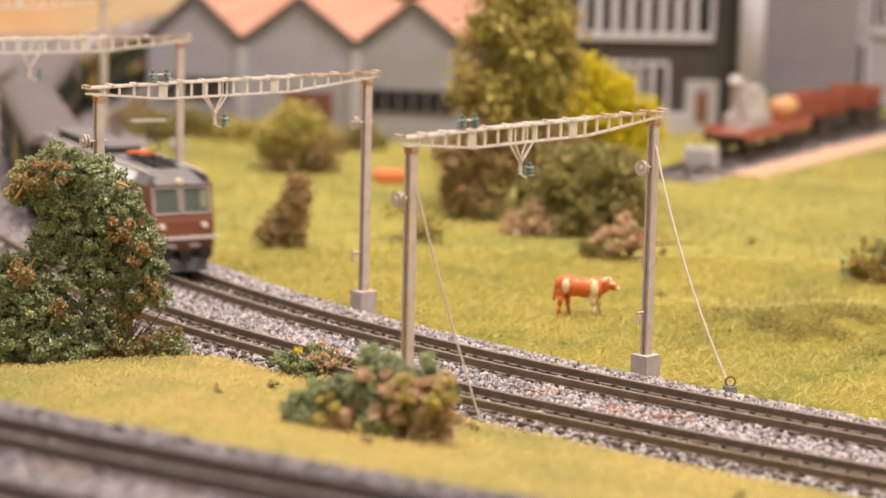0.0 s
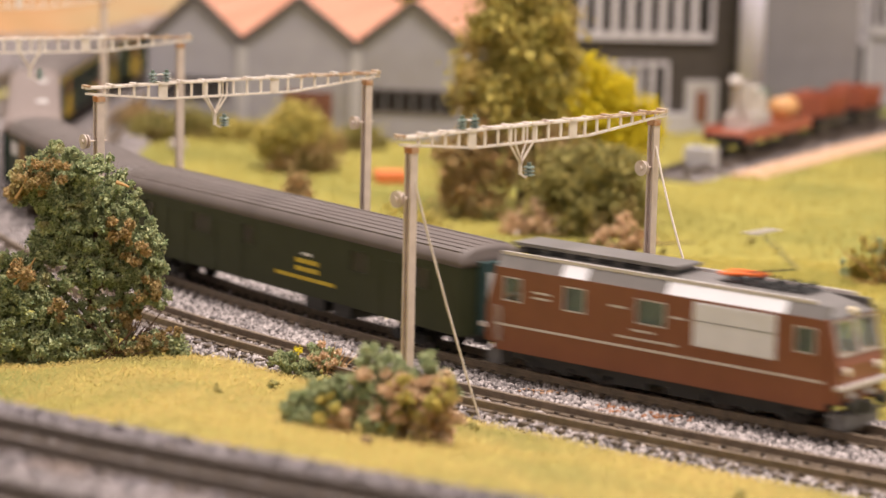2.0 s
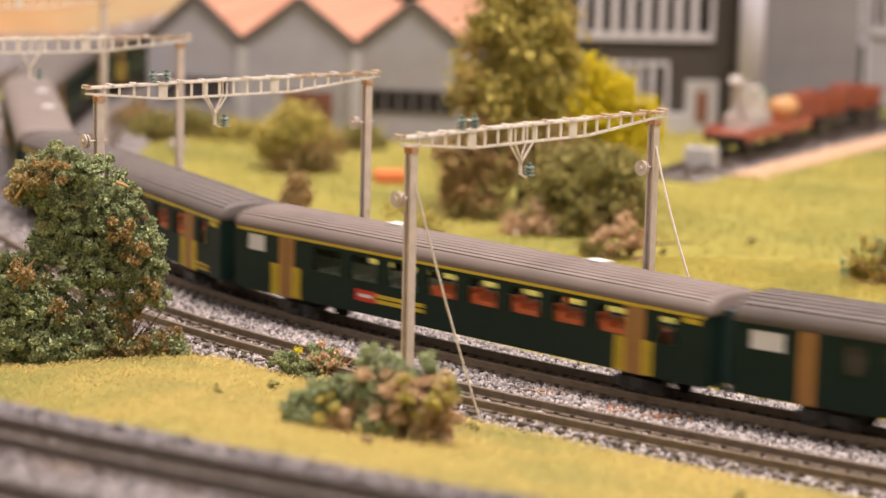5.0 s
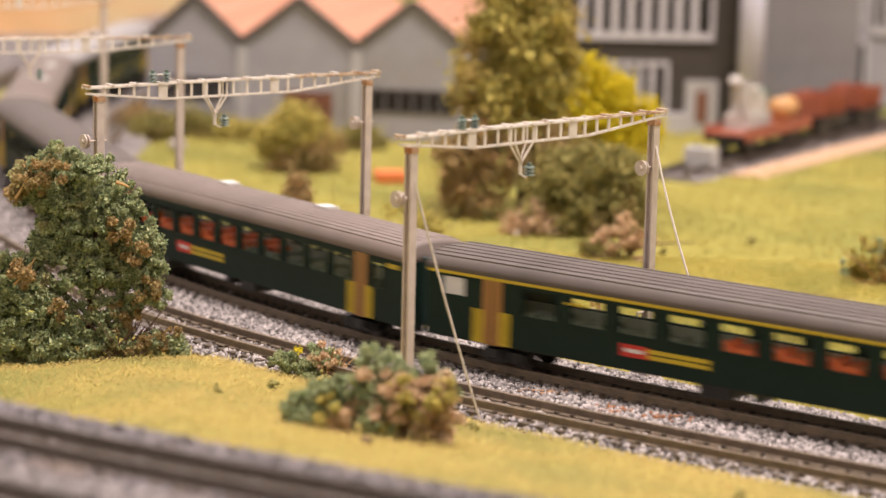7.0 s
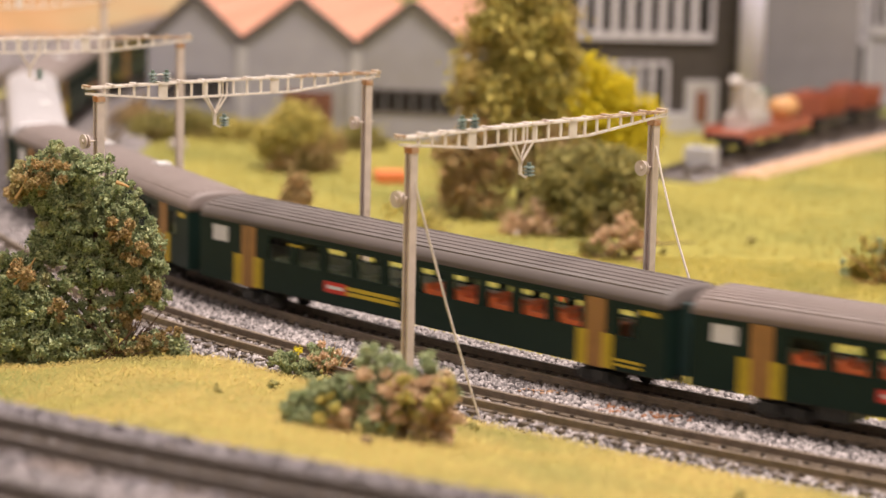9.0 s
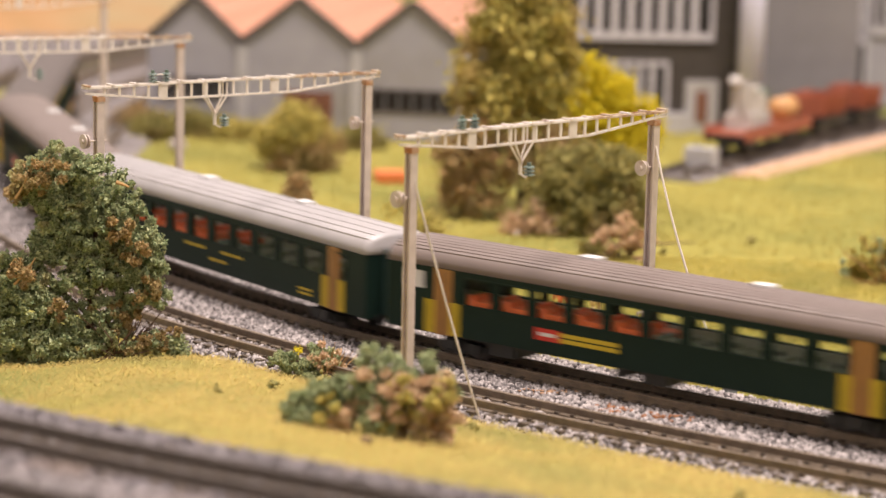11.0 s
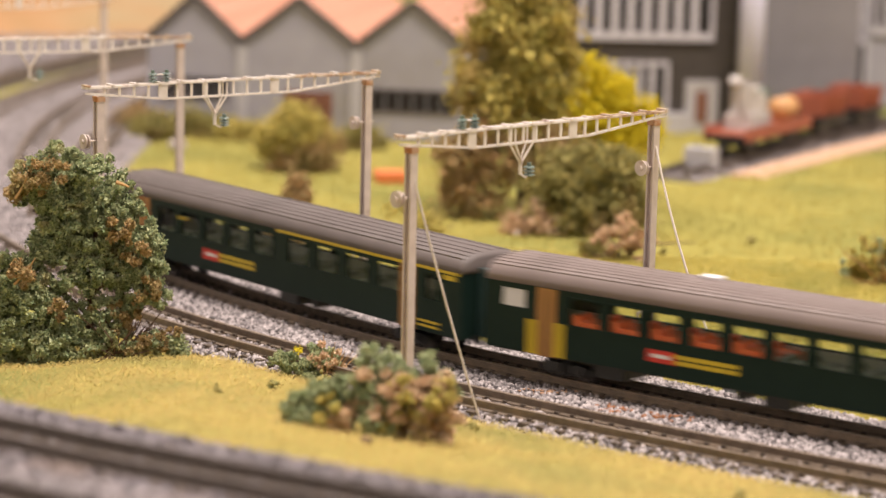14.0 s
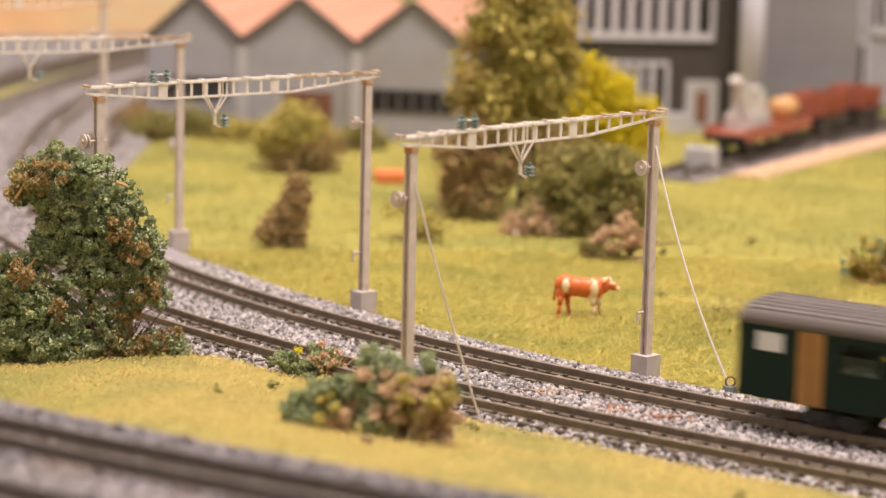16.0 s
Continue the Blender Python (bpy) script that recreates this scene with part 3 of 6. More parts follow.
# ---- trees and bushes ----
def crown(name, lobes, count, size, mat, parent, seed, label="", gap=0.0, scale=1.0):
    """Many small foam flakes, thickest near the skin of uneven lobes (x, y, z, radius)."""
    rng = np.random.default_rng(seed)
    lobes = np.array(lobes, float) * scale
    tufts = max(8, count // 46)
    w = lobes[:, 3] ** 2
    i = rng.choice(len(lobes), tufts, p=w / w.sum())
    d = rng.normal(size=(tufts, 3))
    d /= np.linalg.norm(d, axis=1)[:, None]
    heart = lobes[i, :3] + d * (lobes[i, 3] * rng.uniform(0.25, 1.0, tufts) ** 0.33 * rng.uniform(0.84, 1.1, tufts))[:, None]
    heart = heart[rng.uniform(size=tufts) > gap]
    j = rng.integers(0, len(heart), count)
    reach = rng.uniform(1.7, 3.7, len(heart))[j] * size
    out = rng.normal(size=(count, 3))
    out *= (rng.uniform(0.1, 1.0, count) ** 0.5 / np.linalg.norm(out, axis=1))[:, None]
    if size > 0.57:
        out, reach = rng.normal(size=(count, 3)) * 0.75, reach * 1.1
    p = heart[j] + out * reach[:, None] * (1.0, 1.0, 0.85)
    p = p[p[:, 2] > 0.2]
    ob = scatter(name, p, rng.uniform(0.45, 1.0, len(p)) * size, mat, rng, parent, jitter=0.45, base=(FLAKE_V, FLAKE_F), stretch_=(0.5, 1.4))
    return tagged(ob, label)


def twigs(name, stems, mat, parent, label=""):
    bm = BM()
    for a, b, r in stems:
        a, b = Vector(a), Vector(b)
        m = a.lerp(b, 0.5) + Vector((0.06 * (b - a).length, 0.03 * (b - a).length, 0))
        rod(bm, a, m, r, r * 0.75, 6)
        rod(bm, m, b, r * 0.75, r * 0.35, 6)
    return part(name, bm, mat, parent, label)


def spray(n, centre, radius, seed, up=0.5, r=0.16):
    rng = random.Random(seed)
    out = []
    for _ in range(n):
        a = rng.uniform(0, 6.283)
        e = rng.uniform(0.1, 1.2)
        L = radius * rng.uniform(0.6, 1.25)
        b = Vector(centre) + Vector((math.cos(a) * math.cos(e) * L, math.sin(a) * math.cos(e) * L, math.sin(e) * L * up * 2))
        out.append((Vector(centre) + (b - Vector(centre)) * 0.15, b, r * rng.uniform(0.6, 1.2)))
    return out


def plant(name, x, y, label, category, group=""):
    z = float(flat_by(np.array([[x, y]]), ground_z(np.array([x]), np.array([y])))[0])
    return thing(name, x, y, z - 0.3, 0, label, category, group)


# the tall leafy clump beside the near track
t = plant("tree", -83.4, 602.5, "bushy green foam tree with ochre flecks on dry grass", "tree")
upper = [(-5, 0, 45, 6.5), (-11, 1, 42.5, 5.0), (-13, 1, 38.5, 3.2), (-6, 0, 40, 6.5), (3, 0, 42, 7.5), (8, 0, 37, 6.5), (1, 2, 35, 8), (-4, 1, 33, 6), (12, 0, 31, 6), (6, 1, 29, 8), (14, 0, 25, 5.2), (-2, 2, 28, 6), (16, 1, 21, 4.2), (10, 1, 22, 5), (17, 0, 16, 3.2), (-7, 1, 27, 4.5), (4, -1, 22, 5.5), (-3, -1, 21, 4.5), (12, 0, 15, 4)]
lower = [(-15, 0, 20, 6.2), (-20, 0, 16, 8), (-8, -1, 17, 4.6), (-12, -2, 12, 8), (-4, -2, 9, 6.5), (-18, -2, 6, 8), (-8, -4, 4, 7), (2, -2, 8, 5), (0, -4, 4, 5), (-24, 1, 22, 3.6), (-26, 0, 8, 8), (5, -2, 13, 3.6), (8, -2, 6, 4.5), (13, -2, 3, 3.5)]
crown("crown", upper, 46000, 0.5, M_FOLIAGE, t, 31, "dense blue-green and ochre foam flakes", 0.12, 1.011)
crown("dry_foliage", [(-9, -4, 43.5, 4.5), (-14, -3, 40.5, 2.6), (-3, -6, 45, 2.6), (10, -6, 33, 3.2), (13, -5, 27, 3), (16, -4, 18, 3), (-12, -7, 22, 3), (-4, -7, 14, 2.5)], 5200, 0.48, M_FOLIAGE_BROWN, t, 331, "ochre dry flakes", 0.35, 1.011)
crown("lower_crown", lower, 36000, 0.5, M_FOLIAGE, t, 32, "dense blue-green foam flakes at the foot", 0.12, 1.011)
crown("sprig", [(17, -2, 6, 4.2), (21, -3, 7, 3), (13, -3, 5, 4), (8, -2, 10, 4), (12, -2, 13, 3.5), (5, -2, 14, 3)], 3600, 0.4, M_FOLIAGE_BROWN, t, 33, "thin reddish dry sprigs", 0.45, 1.011)
crown("green_sprig", [(18, -3, 5, 3.2), (14, -4, 3, 3), (22, -3, 5, 2.6)], 2400, 0.48, M_FOLIAGE, t, 330, "green sprigs at the foot", 0.3, 1.011)
for k, stem in enumerate(spray(34, (9, -3, 2), 13, 12, 0.55, 0.2)):
    twigs("twig", [stem], M_TWIG, t)
twigs("trunk", [((0, 0, -1), (2, 0, 20), 1.3), ((2, 0, 18), (3, 0, 36), 0.9), ((2, 0, 16), (11, 0, 24), 0.6), ((1, 0, 12), (-10, 0, 20), 0.6)], M_TWIG, t, "brown twisted trunk")
twigs("branch", [((6, -4, 2), (14, -5, 11), 0.35), ((4, -4, 1), (17, -4, 8), 0.3), ((10, -4, 2), (22, -4, 9), 0.25), ((3, -3, 2), (10, -6, 6), 0.3)], M_TWIG, t, "bare reddish twigs")
for stem in (((-14, -8, 19.5), (-9, -9, 26), 0.35), ((-14, -6, 39), (-11, -7, 45), 0.35), ((9, -7, 43.5), (12, -7, 42.4), 0.5)):
    twigs("straw", [stem], M_STRAW, t, "pale straw bit")

t = plant("bush", -8.7, 484.5, "round bush with dry pinkish foliage and green top", "bush", "low bushes")
crown("green_foliage", [(-4, 0, 14.5, 2.6), (-2.5, 1, 17, 2.0), (-6, 0, 11, 3.2), (1.5, 1, 13, 3), (6.5, 1, 14, 2.2), (9, 1, 10, 3), (-3, 0, 8, 4.2), (1, 2, 7, 6), (-13, 0, 7.5, 3.6), (-16, 1, 4.6, 4.2), (-10, 0, 5, 4.6), (-8, 1, 9, 3.2), (-18.5, 0, 2, 2.8), (-2, -3, 3, 4)], 12500, 0.5, M_FOLIAGE, t, 34, "green foam flakes", 0.15, 1.02)
crown("dry_foliage", [(3, -3, 8, 4.8), (7, -2, 9, 4.2), (5, -3, 4, 4.8), (9.5, -2, 4, 4), (0, -3, 11, 2.8), (-10, -3, 4.5, 3), (-15, -2, 2.4, 2.4), (-4, -3, 6, 2.5), (-6, -3, 12, 1.8)], 8500, 0.46, M_FOLIAGE_PINK, t, 35, "dry pinkish-brown flakes", 0.2, 1.0)
crown("olive_foliage", [(6, -5, 7, 3.4), (9, -4, 10, 2.8), (2, -5, 11, 3), (-12, -4, 6, 3), (1, -6, 4, 2.6)], 2600, 0.44, M_FOLIAGE_LIGHT, t, 351, "pale olive flakes", 0.3)
twigs("stem", spray(14, (1, 0, 0), 10, 3), M_TWIG, t)
twigs("dry_stem", spray(14, (6, -2, 1), 9, 13, 0.5, 0.12), M_STRAW, t, "pale dry stems")

t = plant("bush", -29.6, 585.0, "small green bush with straw twigs beside the rails", "bush", "low bushes")
crown("foliage", [(-4, 0, 4, 3.8), (0, 0, 5, 4), (4, 0, 5, 3.2), (-1, -1, 2, 4), (3, -1, 2, 3), (-6, 0, 5, 2.4), (-1, 0, 8, 2)], 4600, 0.42, M_FOLIAGE, t, 36, "green foam flakes", 0.25)
crown("dry_foliage", [(5, -1, 4, 3.2), (2, -1, 7, 2.2), (8, -1, 7, 1.6)], 1100, 0.4, M_FOLIAGE_PINK, t, 37, "dry orange-brown flakes")
twigs("stem", spray(38, (3, -1, 0), 8.5, 4, 0.62, 0.15), M_STRAW, t, "straw-coloured twigs")
crown("flower", [(-2.5, -2, 8.2, 0.9)], 26, 0.4, M_FOLIAGE_YELLOW, t, 38, "bright yellow flower fleck")

t = plant("shrub", -46.5, 764.0, "upright dry brown and olive shrub in the meadow", "bush", "meadow shrubs")
crown("foliage", [(1, 0, 4, 5.5), (-3, 0, 4, 4.5), (1, 0, 10, 5), (3, 0, 15, 4), (4, 0, 19, 2.8)], 5600, 0.58, M_FOLIAGE_BROWN, t, 39, "dry brown-olive flakes")
twigs("stem", [((0, 0, -1), (3, 0, 18), 0.6)], M_TWIG, t)

t = plant("shrub", -51.0, 925.0, "round olive shrub, brown at its foot, before the sheds", "bush", "meadow shrubs")
crown("foliage", [(-3, 0, 14, 8), (2, 0, 12, 8), (-9, 0, 10, 6), (-2, 0, 18.5, 4.5)], 6500, 0.85, M_FOLIAGE_LIGHT, t, 40, "light olive flakes")
crown("dry_foliage", [(2, -2, 6, 7), (8, -1, 7, 6), (-5, -2, 4, 5)], 3500, 0.8, M_FOLIAGE_BROWN, t, 41, "dry brown flakes")
twigs("stem", [((0, 0, -1), (1, 0, 16), 0.8)], M_TWIG, t)

t = plant("shrub", -8.0, 775.0, "thin half-bare shrub behind the mast", "bush", "meadow shrubs")
crown("foliage", [(-5, 0, 7, 3.5), (-4, 0, 11, 3), (2, 0, 5, 4)], 420, 0.7, M_FOLIAGE_LIGHT, t, 42, "sparse olive flakes", 0.2)
twigs("stem", spray(16, (1, 0, 0), 13, 6, 0.55, 0.22), M_TWIG, t, "thin brown twigs")

t = plant("tree", 24.0, 835.0, "tall olive-green tree with a broad brown-green foot", "tree")
crown("crown", [(-2, 0, 86, 11), (-3, 0, 74, 12.5), (0, 0, 62, 14.5), (-5, 2, 50, 15), (3, 0, 46, 14), (6, 0, 56, 11), (-10, 0, 40, 12), (-2, 0, 34, 15)], 20000, 0.95, M_FOLIAGE_LIGHT, t, 43, "light olive foam flakes", 0.1)
crown("lower_crown", [(-14, -6, 24, 9), (-20, -8, 18, 7), (-6, -8, 22, 11), (-12, -10, 10, 8), (-20, -6, 8, 6), (8, -6, 22, 11)], 7500, 0.9, M_FOLIAGE_BROWN, t, 44, "dry brown-olive flakes")
twigs("trunk", [((0, 0, -1), (0, 0, 40), 2.2), ((0, 0, 40), (2, 0, 78), 1.4), ((0, 0, 30), (10, 0, 52), 0.8), ((0, 0, 26), (-10, 0, 38), 0.8)], M_TWIG, t, "brown trunk")

t = plant("bush", 42.0, 800.0, "broad dark green bush with brown patches in the meadow", "bush", "meadow shrubs")
crown("foliage", [(2, 0, 20, 9), (10, 0, 20, 8), (16, 0, 16, 6.5), (-6, 0, 17, 9), (-12, -1, 11, 8), (4, -2, 10, 10), (13, -1, 9, 8), (-4, -3, 5, 7)], 12000, 0.8, M_FOLIAGE_DARK, t, 45, "dark green flakes")
crown("dry_foliage", [(-14, -5, 5, 5), (-20, -4, 3, 4), (-8, -5, 3, 4)], 1900, 0.65, M_FOLIAGE_PINK, t, 46, "dry pinkish flakes")
twigs("stem", spray(12, (0, 0, 0), 18, 8, 0.5, 0.4), M_TWIG, t)

t = plant("tree", 50.5, 862.0, "bright yellow autumn tree before the dark works", "tree")
crown("crown", [(0, 0, 39, 8), (-6, 0, 33, 8), (7, 0, 34, 7), (0, 0, 28, 11), (12, 0, 26, 7), (-2, 0, 45, 4), (15, 0, 31, 4)], 9000, 0.85, M_FOLIAGE_YELLOW, t, 47, "bright yellow foam flakes", 0.05)
twigs("trunk", [((0, 0, -1), (1, 0, 42), 1.4), ((0, 0, 26), (9, 0, 40), 0.7)], M_TWIG, t, "brown trunk")

t = plant("bush", 49.0, 752.0, "low dry pinkish-brown shrub in the meadow", "bush", "meadow shrubs")
crown("foliage", [(0, 0, 6, 5), (5, 0, 8, 5), (-5, 0, 4, 4), (8, 0, 4, 5), (3, 0, 12, 3)], 3600, 0.5, M_FOLIAGE_PINK, t, 48, "dry pinkish-brown flakes", 0.3)
crown("green_foliage", [(-8, -1, 3, 3.2)], 380, 0.6, M_FOLIAGE_DARK, t, 49, "dark green flakes")
twigs("stem", spray(18, (2, 0, 0), 11, 9, 0.6, 0.2) + [((8, 0, 5), (24, 4, 5.5), 0.35)], M_TWIG, t, "dry brown twigs")

t = plant("bush", 121.0, 728.0, "leafy green bush with straw twigs on the bank", "bush", "meadow shrubs")
crown("foliage", [(-3, 0, 6, 5), (3, 0, 9, 5.5), (-7, 0, 4, 3.5), (8, 0, 7, 6), (4, -1, 4, 5)], 2200, 0.5, M_FOLIAGE, t, 50, "green flakes", 0.25)
crown("pale_foliage", [(-2, -1, 8, 5), (6, -1, 10, 5), (9, -1, 5, 5), (-5, -2, 5, 3)], 4200, 0.5, M_FOLIAGE_LIGHT, t, 51, "pale green flakes", 0.25)
twigs("stem", spray(34, (2, -2, 0), 15, 10, 0.6, 0.22), M_STRAW, t, "straw-coloured twigs")

for x, y, w, tall, m, lb in ((-113.0, 1005.0, 6, 9, M_FOLIAGE_DARK, "low dark green hedge at the foot of the sheds"), (-96.0, 1012.0, 9, 10, M_FOLIAGE_DARK, "low dark green hedge at the foot of the sheds"),
                          (-79.0, 1006.0, 7, 7, M_FOLIAGE_LIGHT, "low olive hedge at the foot of the sheds"), (-34.0, 988.0, 7, 8, M_FOLIAGE_DARK, "low dark green hedge before the sheds"),
                          (-119.0, 1032.0, 7, 11, M_FOLIAGE_BROWN, "rusty brown hedge beside the sheds")):
    t = plant("hedge", x, y, lb, "hedge", "hedges before the sheds")
    crown("foliage", [(-w * 0.6, 0, tall * 0.4, tall * 0.42), (0, 0, tall * 0.55, tall * 0.45), (w * 0.6, 0, tall * 0.4, tall * 0.45), (w, 0, tall * 0.3, tall * 0.3)], 1900, 0.9, m, t, 70 + int(w * tall), "clumped foam flakes", 0.1)
    twigs("stem", spray(6, (0, 0, 0), tall * 0.8, 5, 0.5, 0.3), M_TWIG, t)

M_RUST_LEAF = material("rusty_leaf", (0.36, 0.15, 0.06), (0.24, 0.10, 0.045), 0.8, island=True)
M_STRAW_LEAF = material("tan_leaf", (0.44, 0.27, 0.16), (0.34, 0.19, 0.11), 0.8, island=True)

# tufts, crumbs and pebbles lying about
for k, (x, y, r, m, nm, lb) in enumerate(((-13.0, 463.8, 1.0, M_TWIG, "crumb", "dark brown crumb lying on the dry grass"), (52.5, 448.0, 0.8, M_FOLIAGE_DARK, "tuft", "dark green foam tuft in the dry grass"), (60.0, 425.0, 0.7, M_FOLIAGE_DARK, "tuft", "dark green foam tuft in the dry grass"), (-35.2, 545.2, 0.9, M_FOLIAGE_DARK, "tuft", "dark green foam tuft in the dry grass"), (-26.0, 573.0, 1.0, M_FOLIAGE_DARK, "tuft", "dark green foam tuft beside the rails"), (-44.6, 520.0, 0.6, M_FOLIAGE_DARK, "tuft", "dark green foam tuft in the dry grass"), (6.8, 519.8, 0.9, M_FOLIAGE_DARK, "tuft", "dark green foam tuft in the dry grass"), (40.2, 704.0, 0.8, M_FOLIAGE_DARK, "tuft", "dark green foam tuft in the meadow"), (64.0, 762.0, 0.9, M_FOLIAGE_DARK, "tuft", "dark green foam tuft in the meadow"), (93.0, 790.0, 0.9, M_FOLIAGE_DARK, "tuft", "dark green foam tuft in the meadow"), (58.0, 692.0, 0.7, M_FOLIAGE_DARK, "tuft", "dark green foam tuft in the meadow"), (22.0, 792.0, 1.1, M_CONCRETE, "pebble", "pale pebble lying in the meadow"), (-99.0, 975.0, 3.0, M_CONCRETE, "boulder", "pale boulder lying at the meadow's edge"))):
    z = float(flat_by(np.array([[x, y]]), ground_z(np.array([x]), np.array([y])))[0])
    top = thing(nm, x, y, z + 0.6, 0, lb, "tuft" if nm == "tuft" else "stone" if m is M_CONCRETE else "crumb", "foam tufts" if nm == "tuft" else "")
    rng = np.random.default_rng(60 + k)
    if nm == "tuft":
        scatter("foliage", rng.normal(size=(26, 3)) * r * 0.6 + (0, 0, 0.8 * r), rng.uniform(0.3, 0.6, 26) * r, m, rng, top)
    else:
        bm = BM()
        for v in ball(bm, (0, 0, 0.3 * r), r, 2, (1.2, 0.9, 0.8)):
            v.co *= 1 + 0.15 * noise.noise(v.co * 0.9)
        part("lump", bm, m, top)


rng = np.random.default_rng(77)
for k, (x, y) in enumerate(((24.5, 571.0), (36.5, 556.0), (47.0, 549.0))):
    n = 26
    at = np.c_[rng.normal(x, 3.2, n), rng.normal(y, 1.6, n), rng.uniform(-2.4, -1.9, n)]
    ob = scatter("dry_leaf_crumbs", at, rng.uniform(0.35, 0.8, n), M_RUST_LEAF if k else M_STRAW_LEAF, rng, squash=0.5)
    tagged(ob, "rusty dry leaf crumbs lying on the ballast", "leaf crumbs", kind="stuff")


# ---- cow ----
def cow(x, y):
    top = thing("cow", x, y, -3.9, 0, "small plastic cow figure, orange-brown with cream patches, in grass", "cow")
    m_red = material("orange_brown_plastic", (0.66, 0.15, 0.03), (0.56, 0.12, 0.025), 0.4, scale=500)
    m_cream = material("cream_plastic", (0.84, 0.66, 0.42), (0.76, 0.52, 0.28), 0.4, scale=500)

    def lumps(name, shapes, mat, label, bones=()):
        bm = BM()
        for c, r, s in shapes:
            ball(bm, c, r, 2, s)
        for p, q, r0, r1 in bones:
            rod(bm, p, q, r0, r1, 10)
        return part(name, bm, mat, top, label, True)

    lumps("body", (((-4.4, 0, 8.0), 2.7, (1.05, 0.85, 1.0)), ((-2.2, 0, 7.6), 2.7, (1.4, 0.9, 0.98)), ((0.6, 0, 7.4), 2.7, (1.4, 0.9, 1.0)), ((3.0, 0, 7.5), 2.6, (1.05, 0.85, 1.08)), ((4.7, 0, 8.1), 1.9, (1.15, 0.75, 1.15))), m_red, "orange-brown body")
    lumps("head", (((6.3, 0, 8.5), 1.5, (1.2, 0.8, 0.95)), ((7.7, 0, 7.9), 1.05, (1.2, 0.8, 0.85))), m_red, "brown head")
    lumps("muzzle", (((8.6, 0, 7.6), 0.8, (0.9, 0.9, 0.85)),), m_cream, "cream muzzle")
    lumps("poll", (((5.9, 0, 9.8), 1.05, (1.4, 0.9, 0.5)), ((7.2, -0.6, 8.9), 0.85, (1.2, 0.6, 0.55))), m_cream, "cream tuft and face")
    for s in (-1, 1):
        lumps("horn", (), m_cream, "", (((6.2, s * 0.5, 9.8), (6.6, s * 1.3, 10.7), 0.3, 0.1),))
        lumps("ear", (((5.5, s * 1.4, 9.3), 0.65, (0.6, 1.2, 0.5)),), m_red, "")
    for xx, yy, lean, mat in ((-5.6, -1.1, -0.5, m_red), (-4.2, 1.0, 0.7, m_red), (2.6, -1.1, 0.2, m_cream), (3.6, 1.0, 1.0, m_cream)):
        lumps("leg", (((xx, yy * 0.9, 5.9), 1.6, (0.85, 0.6, 1.2)),), mat, "cream leg" if mat is m_cream else "brown leg",
              (((xx, yy, 5.2), (xx + lean * 0.3, yy, 2.8), 0.95, 0.55), ((xx + lean * 0.3, yy, 2.9), (xx + lean, yy, 0.2), 0.55, 0.48), ((xx + lean, yy, 0.5), (xx + lean + 0.25, yy, -0.3), 0.65, 0.6)))
    lumps("patch", (((2.9, -1.5, 7.4), 1.75, (0.75, 0.6, 1.3)), ((2.4, -1.3, 9.2), 1.0, (0.8, 0.7, 0.9))), m_cream, "cream shoulder patch")
    lumps("patch", (((-4.3, -1.5, 7.9), 1.6, (0.8, 0.62, 1.2)),), m_cream, "cream flank patch")
    lumps("tail", (((-7.4, 0, 4.6), 0.55, (0.8, 0.8, 1.6)),), m_red, "brown tail", (((-6.9, 0, 9.3), (-7.4, 0, 5.2), 0.32, 0.24),))
    top.matrix_basis = pose(x * MM, y * MM, -3.5 * MM, 0, 0, -8)


cow(36.0, 666.0)

# the orange tile lying in the grass
t = thing("orange_tile", -18.8, 903.0, -3.6, 8, "small orange plastic tile lying in the meadow", "tile")
bm = BM()
box(bm, -5.2, 5.2, -6, 6, 0, 3.2)
bevel(bm, 0.4)
part("slab", bm, material("orange_plastic", (0.72, 0.20, 0.06), (0.62, 0.17, 0.05), 0.5), t)


# ---- works buildings in the distance ----
M_WALL_GREY = material("grey_render", (0.36, 0.345, 0.375), (0.32, 0.305, 0.335), 0.85, scale=120, stain=(0.29, 0.27, 0.26), stain_scale=20)
M_WALL_DARK = material("dark_brick_sheet", (0.075, 0.064, 0.056), (0.062, 0.053, 0.047), 0.9, scale=200, spec=0.2)
M_WALL_MID = material("mid_grey_render", (0.235, 0.22, 0.23), (0.205, 0.19, 0.20), 0.8, scale=100, stain=(0.17, 0.16, 0.155), stain_scale=18)
M_TILES = material("salmon_roof_tiles", (0.60, 0.31, 0.21), (0.52, 0.26, 0.17), 0.8, piece=True)
M_VERGE = material("dark_verge", (0.12, 0.10, 0.095), (0.09, 0.075, 0.07), 0.7)
M_PIPE = material("white_pipe_paint", (0.68, 0.67, 0.84), (0.63, 0.62, 0.78), 0.8, scale=200)
M_WHITE = material("white_frame_plastic", (0.54, 0.51, 0.545), (0.48, 0.455, 0.49), 0.8, scale=200)
M_DARK_PANE = material("dark_pane", (0.022, 0.018, 0.017), (0.016, 0.014, 0.013), 0.6, scale=100, spec=0.25)
M_DOOR = material("brown_door", (0.22, 0.09, 0.05), (0.16, 0.065, 0.04), 0.6, scale=200)
M_PILASTER = material("pale_pilaster", (0.48, 0.46, 0.47), (0.42, 0.40, 0.41), 0.8, scale=150)


